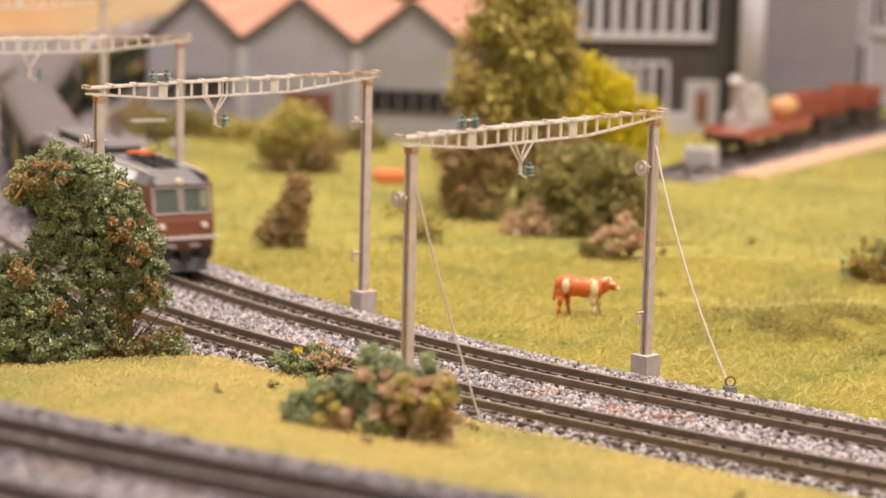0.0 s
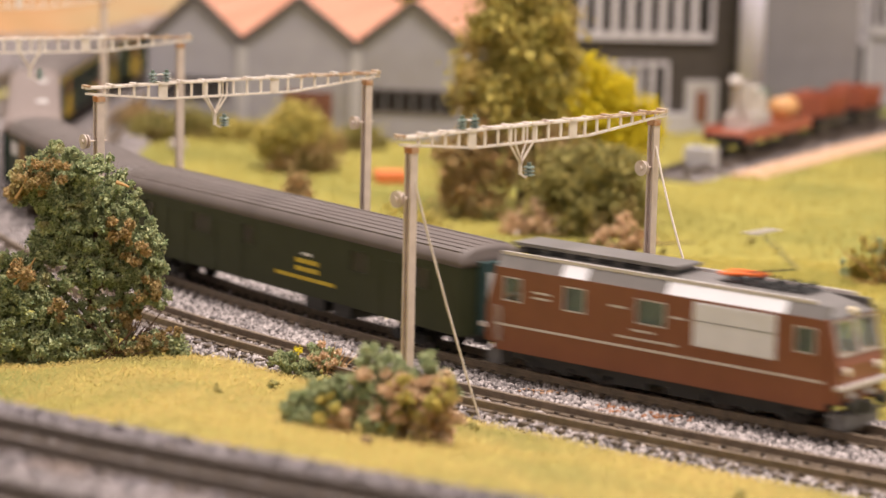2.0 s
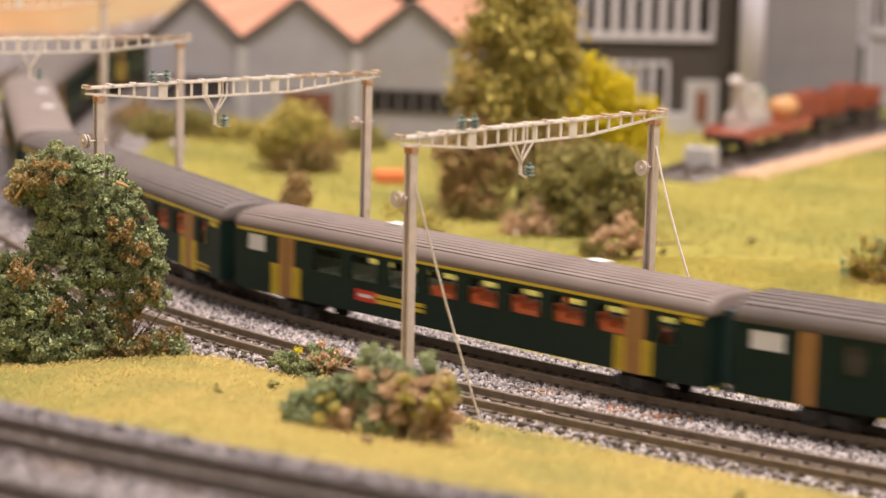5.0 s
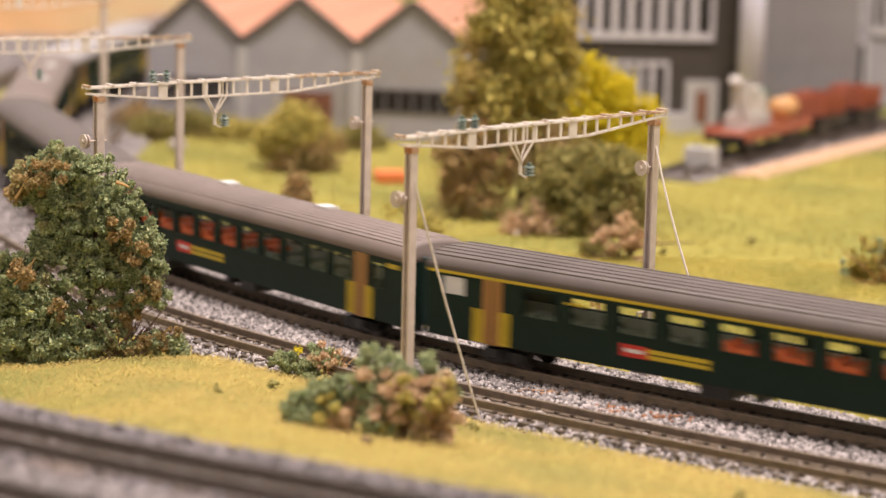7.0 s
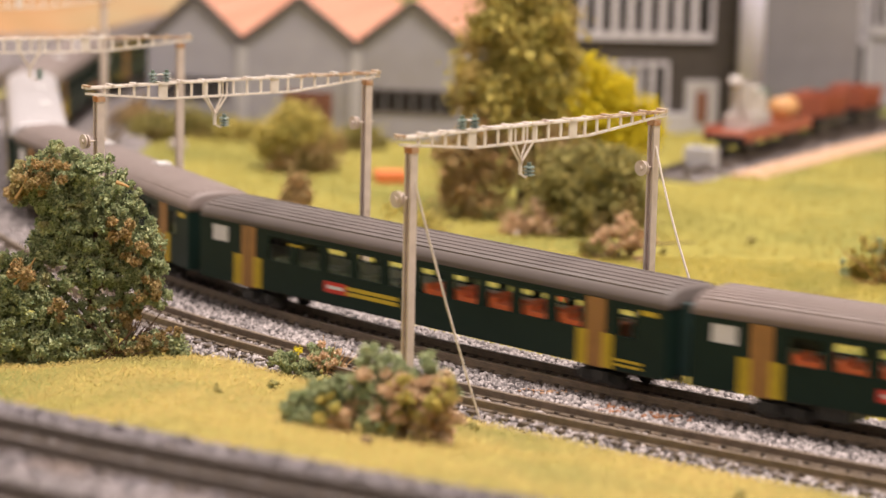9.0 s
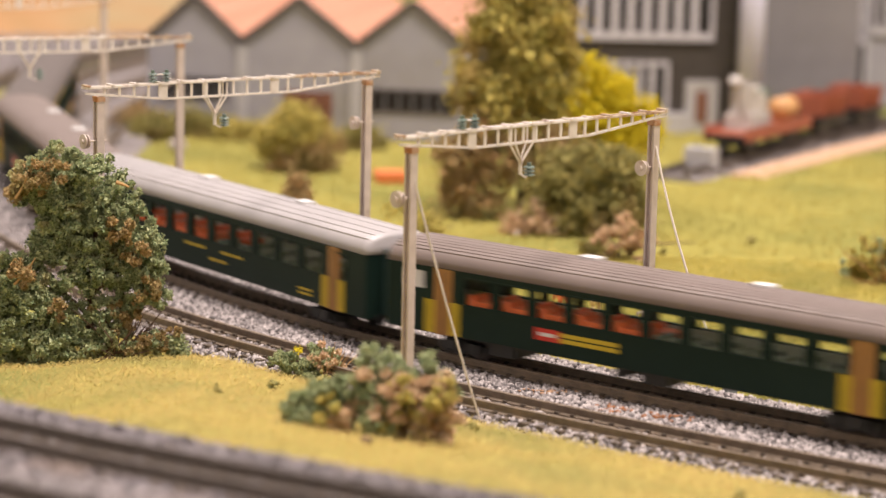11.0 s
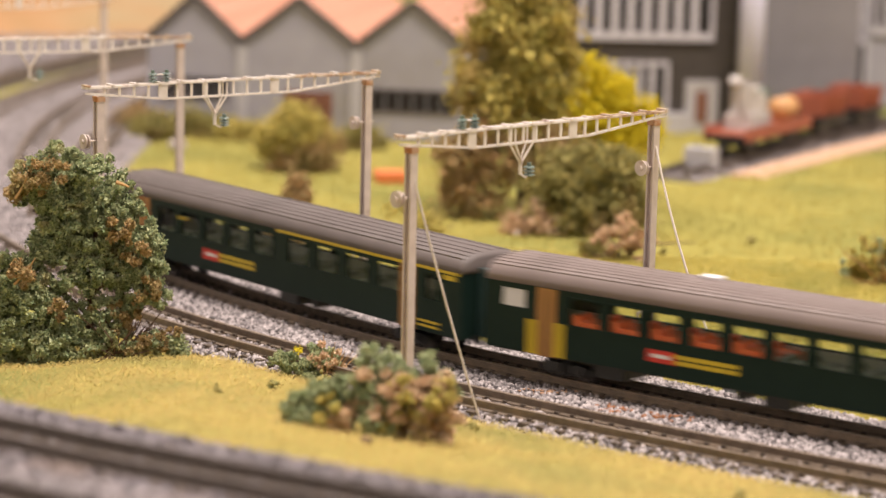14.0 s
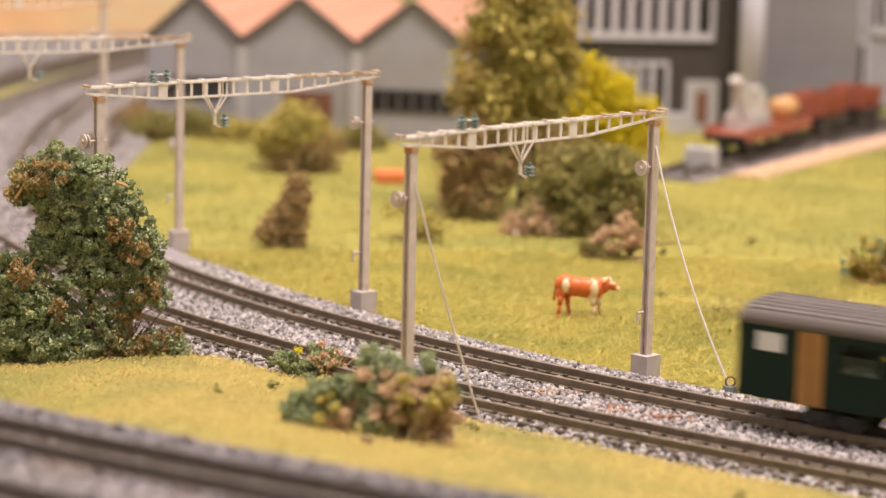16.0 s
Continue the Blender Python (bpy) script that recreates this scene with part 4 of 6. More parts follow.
def saw_sheds():
    """Four gabled sheds side by side, gable ends to the meadow."""
    top = thing("works_shed", -116.5, 1030.0, -5.0, -11.0, "row of grey gabled works sheds with salmon tiled roofs", "factory")
    wide, eave, ridge, deep = (38.0, 45.2, 43.8), 37.5, 54.5, 120.0
    x = 0.0
    for k, w in enumerate(wide):
        bm = BM()
        v = [(x, 0), (x + w, 0), (x + w, eave), (x + w / 2, ridge), (x, eave)]
        a = [bm.verts.new((p, 0, q)) for p, q in v]
        b = [bm.verts.new((p, deep, q)) for p, q in v]
        for i in range(5):
            bm.faces.new((a[i], a[(i + 1) % 5], b[(i + 1) % 5], b[i]))
        bm.faces.new(a[::-1])
        bm.faces.new(b)
        wall = part("gable_wall", bm, M_WALL_GREY, top, "grey rendered gable wall")
        for s in (0, 1):
            e0, e1 = (x + w * s, eave), (x + w / 2, ridge)
            bm = BM()
            d = Vector((e1[0] - e0[0], 0, e1[1] - e0[1]))
            nrm = Vector((-d.z, 0, d.x)).normalized() * (1 if s == 0 else -1)
            c = [Vector((e0[0], -1.2, e0[1])), Vector((e1[0], -1.2, e1[1])), Vector((e1[0], deep, e1[1])), Vector((e0[0], deep, e0[1]))]
            lo = [bm.verts.new(p + nrm * 0.1) for p in c]
            hi = [bm.verts.new(p + nrm * 0.7) for p in c]
            for i in range(4):
                bm.faces.new((lo[i], lo[(i + 1) % 4], hi[(i + 1) % 4], hi[i]))
            bm.faces.new(lo[::-1])
            bm.faces.new(hi)
            roof = part("roof", bm, M_TILES, top, "salmon tiled roof slope")
            # courses of tiles
            rows, L = 9, d.length
            for r in range(rows):
                bm = BM()
                p, q = Vector((e0[0], 0, e0[1])) + d * (r / rows) + nrm * 1.15, Vector((e0[0], 0, e0[1])) + d * ((r + 0.96) / rows) + nrm * 0.85
                cc = [Vector((p.x, 0.2, p.z)), Vector((q.x, 0.2, q.z)), Vector((q.x, deep, q.z)), Vector((p.x, deep, p.z))]
                lo = [bm.verts.new(u - nrm * 0.3) for u in cc]
                hi = [bm.verts.new(u) for u in cc]
                for i in range(4):
                    bm.faces.new((lo[i], lo[(i + 1) % 4], hi[(i + 1) % 4], hi[i]))
                bm.faces.new(lo[::-1])
                bm.faces.new(hi)
                part("tile_course", bm, M_TILES, roof)
            bm = BM()
            bar(bm, Vector((e0[0], -1.0, e0[1])) + nrm * 0.3 - d * 0.02, Vector((e1[0], -1.0, e1[1])) + nrm * 0.3, 1.4, 2.0)
            part("verge", bm, M_VERGE, top, "dark verge board")
        bm = BM()
        box(bm, x + w - 2.0, x + w + 2.0, -1.2, 0.2, 0, eave - 2)
        part("pilaster", bm, M_PILASTER, top, "pale pilaster")
        # long dark window or a brown door
        if k in (0, 2, 3):
            xa, xb = (x + 6, x + w - 6) if k != 2 else (x + 6, x + w - 5)
            z0, z1 = (13, 20.5) if k else (15, 22)
            f = BM()
            for q in ((xa - 0.8, xb + 0.8, z0 - 0.8, z0), (xa - 0.8, xb + 0.8, z1, z1 + 0.8), (xa - 0.8, xa, z0, z1), (xb, xb + 0.8, z0, z1)):
                box(f, q[0], q[1], -0.6, 0.1, q[2], q[3])
            win = part("window", f, M_VERGE, top, "long dark window band")
            for j in range(6):
                g = BM()
                step = (xb - xa) / 6
                box(g, xa + j * step + 0.3, xa + (j + 1) * step - 0.3, -0.3, 0.05, z0, z1)
                part("pane", g, M_DARK_PANE, win)
        else:
            f = BM()
            box(f, x + 17, x + 36, -0.6, 0.1, 0, 19)
            dr = part("door", f, M_DOOR, top, "brown sliding door")
            for j in range(5):
                g = BM()
                box(g, x + 17.6 + j * 3.7, x + 20.6 + j * 3.7, -0.95, -0.5, 1, 18)
                part("plank", g, M_DOOR, dr)
        x += w


saw_sheds()


def barred_window(parent, x0, x1, z0, z1, bars, y=-1.0):
    """White frame with upright bars before dark glass."""
    f = BM()
    e = 1.6
    for q in ((x0, x1, z0 - 1.6, z0 + e), (x0, x1, z1 - e, z1), (x0, x0 + e, z0 + e, z1 - e), (x1 - e, x1, z0 + e, z1 - e)):
        box(f, q[0], q[1], y - 0.6, y + 0.8, q[2], q[3])
    win = part("window", f, M_WHITE, parent, "white-framed barred window")
    step = (x1 - x0 - 2 * e) / bars
    for j in range(1, bars):
        g = BM()
        c = x0 + e + j * step
        box(g, c - step * 0.22, c + step * 0.22, y - 0.4, y + 0.6, z0 + e, z1 - e)
        part("mullion", g, M_WHITE, win)
    g = BM()
    box(g, x0 + e, x1 - e, y + 0.2, y + 0.7, z0 + e, z1 - e)
    part("pane", g, M_DARK_PANE, win)


t = thing("works_hall", 50.0, 1060.0, -5.0, 4.0, "dark sheet-clad works hall with white barred windows", "factory")
bm = BM()
box(bm, -10, 66, 0, 110, 0, 95)
part("wall", bm, M_WALL_DARK, t, "dark brown-black wall")
bm = BM()
box(bm, -12, 68, -2, 112, 95, 98)
part("roof", bm, M_VERGE, t, "flat dark roof")
barred_window(t, -4.5, 56.5, 39.5, 75, 9)
barred_window(t, 10, 39, 9, 29.5, 5)
f = BM()
for q in ((46, 48.6, 0, 19.5), (56.4, 59, 0, 19.5), (46, 59, 19.5, 22)):
    box(f, q[0], q[1], -1.2, 0.2, q[2], q[3])
fr = part("door_frame", f, M_PILASTER, t, "white door frame")
f = BM()
box(f, 48.6, 56.4, -0.7, 0.1, 0, 19.5)
part("door", f, M_PILASTER, t, "pale door with brown pane")
f = BM()
box(f, 50.2, 55, -1.1, -0.6, 5, 17.5)
part("pane", f, M_DOOR, fr)
f = BM()
box(f, 36, 46, -6, 0, 0, 9)
bevel(f, 0.4)
part("steps", f, M_PILASTER, t, "pale loading steps")

t = thing("chimney_pipe", 120.5, 1052.0, -5.0, 0, "tall white round chimney pipe beside the works", "chimney")
bm = BM()
rod(bm, (0, 0, 0), (0, 0, 120), 5.1, 5.0, 28)
part("pipe", bm, M_PIPE, t, "", True)
bm = BM()
rod(bm, (0, 0, 0), (0, 0, 3), 5.6, 5.6, 24)
part("collar", bm, M_PIPE, t)

t = thing("works_block", 129.8, 1100.0, -5.0, 4.0, "plain mid-grey works block behind the siding", "factory")
bm = BM()
box(bm, 0, 41, 0, 110, 0, 99)
part("wall", bm, M_WALL_MID, t, "mid-grey wall")
bm = BM()
box(bm, -2, 43, -2, 112, 99, 102)
part("roof", bm, M_VERGE, t, "flat dark roof")
t = thing("works_annex", 161.0, 1178.0, -5.0, 4.0, "pale grey works annex with white window frames", "factory")
bm = BM()
box(bm, 0, 90, 0, 110, 0, 90)
part("wall", bm, M_WALL_GREY, t, "pale grey wall")
for x0, z0 in ((8, 38), (26, 34), (44, 34), (12, 4)):
    barred_window(t, x0, x0 + 14, z0, z0 + 26, 3)
f = BM()
box(f, 2, 6, -2.5, 0.2, 0, 90)
part("pilaster", f, M_WHITE, t, "white pilaster")


# ---- freight wagons on the factory siding ----
M_WAGON = material("red_brown_wagon", (0.36, 0.10, 0.055), (0.27, 0.075, 0.04), 0.6, scale=200)
M_CHASSIS = material("black_chassis", (0.022, 0.02, 0.019), (0.014, 0.013, 0.012), 0.5, scale=300)
M_GREYLOAD = material("grey_load", (0.60, 0.55, 0.53), (0.36, 0.33, 0.32), 0.7, scale=150)


def on_yard(y):
    i = int(np.argmin(np.abs(YARD[:, 1] - y)))
    d = YARD[i + 1] - YARD[i - 1]
    return YARD[i, 0], YARD[i, 1], math.degrees(math.atan2(d[1], d[0]))


def wagon_base(name, y, length, label):
    x, y, rz = on_yard(y)
    top = thing(name, x, y, 0, rz, label, "freight wagon", "wagons on the factory siding")
    bm = BM()
    box(bm, -length / 2, length / 2, -8, 8, 5, 7.2)
    for s in (-1, 1):
        for o in (-5.5, 5.5):
            rod(bm, (s * length / 2, o, 6), (s * (length / 2 + 2.2), o, 6), 0.9, 1.3, 10)
    part("underframe", bm, M_CHASSIS, top, "black underframe with buffers")
    for s in (-0.32, 0.32):
        bm = BM()
        for o in (-4.6, 4.6):
            rod(bm, (s * length, o - 0.6, 2.9), (s * length, o + 0.6, 2.9), 2.9, None, 16)
        box(bm, s * length - 4.5, s * length + 4.5, -6, 6, 2.6, 5.2)
        part("axle", bm, M_CHASSIS, top, "black wheelset")
    return top


t = wagon_base("flat_wagon", 990.0, 62, "red-brown flat wagon carrying grey machinery and a yellow drum")
bm = BM()
for y0, y1 in ((-8.6, -7.9), (7.9, 8.6)):
    box(bm, -31, 31, y0, y1, 5.5, 10)
box(bm, -31, 31, -8, 8, 7.2, 8)
part("deck", bm, M_WAGON, t, "red-brown deck with low boards")
x, y, rz = on_yard(981.0)
t = thing("machine_load", x, y, 8.0, rz, "grey cast machine part loaded on the flat wagon", "machine")
bm = BM()
box(bm, -9, 9, -5.5, 5.5, 0, 6)
box(bm, -2, 6, -4.5, 4.5, 6, 13)
box(bm, -7, 0, -4, 4, 6, 16)
bar(bm, (1, 1, 13), (-9, 2, 19), 4.0, 3.0)
bar(bm, (-8, -2, 6), (-8, -2, 18), 2.4, 3.0)
box(bm, 2, 8, -4, 4, 6, 11)
rod(bm, (4, 0, 9), (9, 0, 15), 1.6, 1.2, 10)
bevel(bm, 0.5)
part("casting", bm, M_GREYLOAD, t, "grey casting")
bm = BM()
rod(bm, (8, -4, 12.5), (8, 4, 12.5), 2.2, None, 14)
part("roller", bm, material("dull_green_paint", (0.12, 0.15, 0.10)), t, "dull green roller")
x, y, rz = on_yard(1010.0)
t = thing("drum_load", x, y, 8.0, rz, "pale orange drum loaded on the flat wagon", "drum")
bm = BM()
rod(bm, (-5, 0, 4.6), (5, 0, 4.6), 4.6, None, 18)
bevel(bm, 0.8)
part("drum", bm, material("pale_orange_paint", (0.62, 0.34, 0.14), (0.52, 0.27, 0.10), 0.5), t, "", True)
for yy, ln in ((1038.0, 27), (1069.0, 24)):
    t = wagon_base("tub_wagon", yy, ln, "red-brown open tub wagon on the factory siding")
    bm = BM()
    prism(bm, [(-6.5, 8), (6.5, 8), (8.4, 16), (7.6, 16), (5.8, 9), (-5.8, 9), (-7.6, 16), (-8.4, 16)], -ln / 2 + 3, ln / 2 - 3)
    box(bm, -ln / 2 + 2.4, -ln / 2 + 3.2, -7, 7, 8, 15.6)
    box(bm, ln / 2 - 3.2, ln / 2 - 2.4, -7, 7, 8, 15.6)
    part("tub", bm, M_WAGON, t, "red-brown tub")
    for s in (-0.25, 0.0, 0.25):
        bm = BM()
        for o in (-1, 1):
            bar(bm, (s * ln, o * 7.0, 7.5), (s * ln, o * 8.8, 16), 1.0, 0.8)
        part("rib", bm, M_WAGON, t)
x, y, rz = on_yard(946.0)
t = thing("buffer_stop", x, y, -3.0, rz, "grey concrete buffer stop at the siding's end", "buffer stop")
bm = BM()
box(bm, -4, 2, -5.6, 5.6, 0, 8)
bevel(bm, 0.8)
part("block", bm, M_PILASTER, t)
bm = BM()
for o in (-4.6, 4.6):
    rod(bm, (3, o, 7), (5.5, o, 7), 1.2, 1.6, 10)
part("buffer", bm, M_CHASSIS, t)
bm = BM()
line = offset_line(YARD, -19.5)
sweep(bm, line[20::6], [(-9, -8), (-6.5, -2.9), (6.5, -2.9), (7, -8)])
tagged(part("road", bm, material("salmon_gravel_path", (0.58, 0.37, 0.25), (0.48, 0.31, 0.20), 0.9, scale=200, bump=0.4)), "salmon gravel path beside the factory siding", "path", kind="structure")


# ---- the train ----
M_GREEN = material("dark_green_coach_paint", (0.010, 0.023, 0.018), (0.008, 0.019, 0.015), 0.45, scale=150, stain=(0.012, 0.025, 0.02), stain_scale=30, spec=0.14)
M_OLIVE = material("olive_van_paint", (0.036, 0.040, 0.020), (0.030, 0.034, 0.015), 0.5, scale=150, stain=(0.04, 0.042, 0.022), stain_scale=30, spec=0.2)
M_ROOF = material("brown_grey_roof", (0.125, 0.10, 0.092), (0.105, 0.085, 0.078), 0.55, scale=150, stain=(0.145, 0.12, 0.11), stain_scale=30)
M_ROOF_WARM = material("warm_grey_roof", (0.20, 0.155, 0.14), (0.175, 0.135, 0.122), 0.52, scale=150, stain=(0.22, 0.175, 0.155), stain_scale=30)
M_ROOF_SILVER = material("silver_grey_roof", (0.42, 0.39, 0.395), (0.37, 0.345, 0.35), 0.38, 0.1, scale=150, stain=(0.46, 0.43, 0.43), stain_scale=30)
M_YELLOW = material("yellow_lettering", (0.56, 0.40, 0.02), (0.48, 0.34, 0.02), 0.5, scale=300)
M_REDMARK = material("red_mark", (0.55, 0.03, 0.02), (0.48, 0.025, 0.018), 0.5, scale=300)
M_WHITEMARK = material("white_marking", (0.68, 0.66, 0.65), (0.6, 0.58, 0.57), 0.5, scale=300)
M_COACHDOOR = material("ochre_door", (0.38, 0.18, 0.05), (0.32, 0.15, 0.042), 0.45, scale=200)
M_SEAT_RED = material("red_seats", (0.92, 0.19, 0.06), (0.82, 0.15, 0.05), 0.6, scale=300)
M_SEAT_GREEN = material("green_grey_seats", (0.27, 0.30, 0.24), (0.21, 0.24, 0.19), 0.6, scale=300)
M_FLOOR = material("coach_floor", (0.05, 0.045, 0.04), (0.04, 0.036, 0.032), 0.7)
M_BELLOWS = material("blue_green_bellows", (0.03, 0.065, 0.065), (0.022, 0.05, 0.05), 0.6, scale=300)
M_UNDER = material("black_running_gear", (0.014, 0.013, 0.013), (0.009, 0.009, 0.009), 0.5, scale=400)
M_WHEEL = material("dark_wheel_steel", (0.05, 0.045, 0.042), (0.035, 0.03, 0.028), 0.35, 0.7, scale=300)
M_PANE = glass("clear_plastic_pane", (0.97, 0.98, 0.96), 0.012)
# beige haze painted in for daylight seen through from the far side
M_PANE_HAZED = glass("light_hazed_pane", (0.8, 0.8, 0.72), 0.085, (0.55, 0.50, 0.42))
# the milky green share paints in the pale reflections on the loco's glass
M_SCREEN = glass("reflection_haze_screen", (0.9, 0.97, 0.92), 0.09)
M_MILK = material("milky_white_pane", (0.66, 0.64, 0.66), (0.60, 0.58, 0.60), 0.3, scale=200)
M_BROWN = material("brown_loco_paint", (0.205, 0.068, 0.034), (0.18, 0.060, 0.03), 0.36, scale=150, stain=(0.235, 0.082, 0.042), stain_scale=30)
M_GREY_ROOF = material("loco_roof_grey", (0.16, 0.145, 0.14), (0.13, 0.12, 0.115), 0.5, scale=200, stain=(0.2, 0.18, 0.17), stain_scale=40)
M_SILVER = material("loco_silver_grille", (0.74, 0.73, 0.77), (0.68, 0.67, 0.71), 0.4, 0.1, scale=200)
M_ORANGE = material("orange_pantograph", (0.75, 0.16, 0.02), (0.65, 0.13, 0.02), 0.45)
M_CHROME = material("pale_trim", (0.62, 0.57, 0.54), (0.52, 0.47, 0.45), 0.35, 0.2)
M_LAMP = material("lamp_lens", (0.85, 0.74, 0.52), (0.8, 0.68, 0.46), 0.15)

# pale tone that lifts the coach interiors, for light through the thin shell
M_LINING = material("pale_bounce_lining", (0.62, 0.64, 0.55), (0.56, 0.58, 0.50), 0.6, scale=200)
M_MACHINE = material("grey_machine_room", (0.15, 0.145, 0.14), (0.11, 0.105, 0.10), 0.7, scale=200)
HW = 9.1  # half the width of a coach


def plate(bm, x0, x1, z0, z1, side, proud, half=HW):
    """A thin plate on a side wall; side -1 is the right-hand side of the direction of travel."""
    a, b = side * (half - 0.15), side * (half + proud)
    box(bm, x0, x1, min(a, b), max(a, b), z0, z1)


def bogie(parent, x, wheelbase=8.0, r=2.9):
    bm = BM()
    for s in (-1, 1):
        box(bm, x - wheelbase / 2 - 2.5, x + wheelbase / 2 + 2.5, s * 6.6 - 0.7, s * 6.6 + 0.7, 2.0, 3.6)
        for dx in (-wheelbase / 2, wheelbase / 2):
            box(bm, x + dx - 1.2, x + dx + 1.2, s * 6.9 - 0.9, s * 6.9 + 0.9, 1.6, 4.0)
        box(bm, x - 1.6, x + 1.6, s * 6.8 - 0.9, s * 6.8 + 0.9, 1.4, 4.4)
    box(bm, x - 2, x + 2, -6.5, 6.5, 2.6, 5.4)
    bevel(bm, 0.2)
    b = part("bogie", bm, M_UNDER, parent, "black four-wheel bogie")
    for dx in (-wheelbase / 2, wheelbase / 2):
        bm = BM()
        for s in (-1, 1):
            rod(bm, (x + dx, s * 4.1, r), (x + dx, s * 4.4, r), r + 0.5, None, 20)
            rod(bm, (x + dx, s * 4.4, r), (x + dx, s * 5.3, r), r, r * 0.97, 20)
        rod(bm, (x + dx, -4.4, r), (x + dx, 4.4, r), 0.6)
        part("wheelset", bm, M_WHEEL, b, "dark steel wheelset", False)


def arc_roof(length, mat, parent, ribs, gutter=20.3, crown_z=26.8, half=HW):
    """A barrel roof with lengthwise ribs and turned-down ends."""
    n = 18
    prof = []
    for i in range(n + 1):
        a = math.pi * i / n
        prof.append((half * 1.015 * math.copysign(abs(math.cos(a)) ** 0.72, math.cos(a)), gutter + (crown_z - gutter) * math.sin(a) ** 0.78))
    bm = BM()
    secs = []
    for x, k in ((-length / 2, 0.72), (-length / 2 + 0.5, 0.90), (-length / 2 + 2.2, 1.0), (length / 2 - 2.2, 1.0), (length / 2 - 0.5, 0.90), (length / 2, 0.72)):
        secs.append([bm.verts.new((x, y * (0.9 + 0.1 * min(1, k * 1.1)), gutter + (z - gutter) * k)) for y, z in prof])
    for a, b in zip(secs, secs[1:]):
        for i in range(n):
            bm.faces.new((a[i], a[i + 1], b[i + 1], b[i]))
        bm.faces.new((a[n], a[0], b[0], b[n]))
    bm.faces.new(secs[0])
    bm.faces.new(secs[-1][::-1])
    ob = part("roof", bm, mat, parent, "ribbed barrel roof" if ribs else "smooth barrel roof", True)
    low = 0.24 if ribs < 11 else 0.31
    for k in range(ribs):
        a = radians(38 + 104 * k / (ribs - 1))
        y = half * 1.015 * math.copysign(abs(math.cos(a)) ** 0.72, math.cos(a))
        z = gutter + (crown_z - gutter) * math.sin(a) ** 0.78
        bm = BM()
        bar(bm, (-length / 2 + 1.5, y, z - low), (length / 2 - 1.5, y, z - low), 0.45, 0.7)
        part("roof_rib", bm, mat, ob)
    return ob


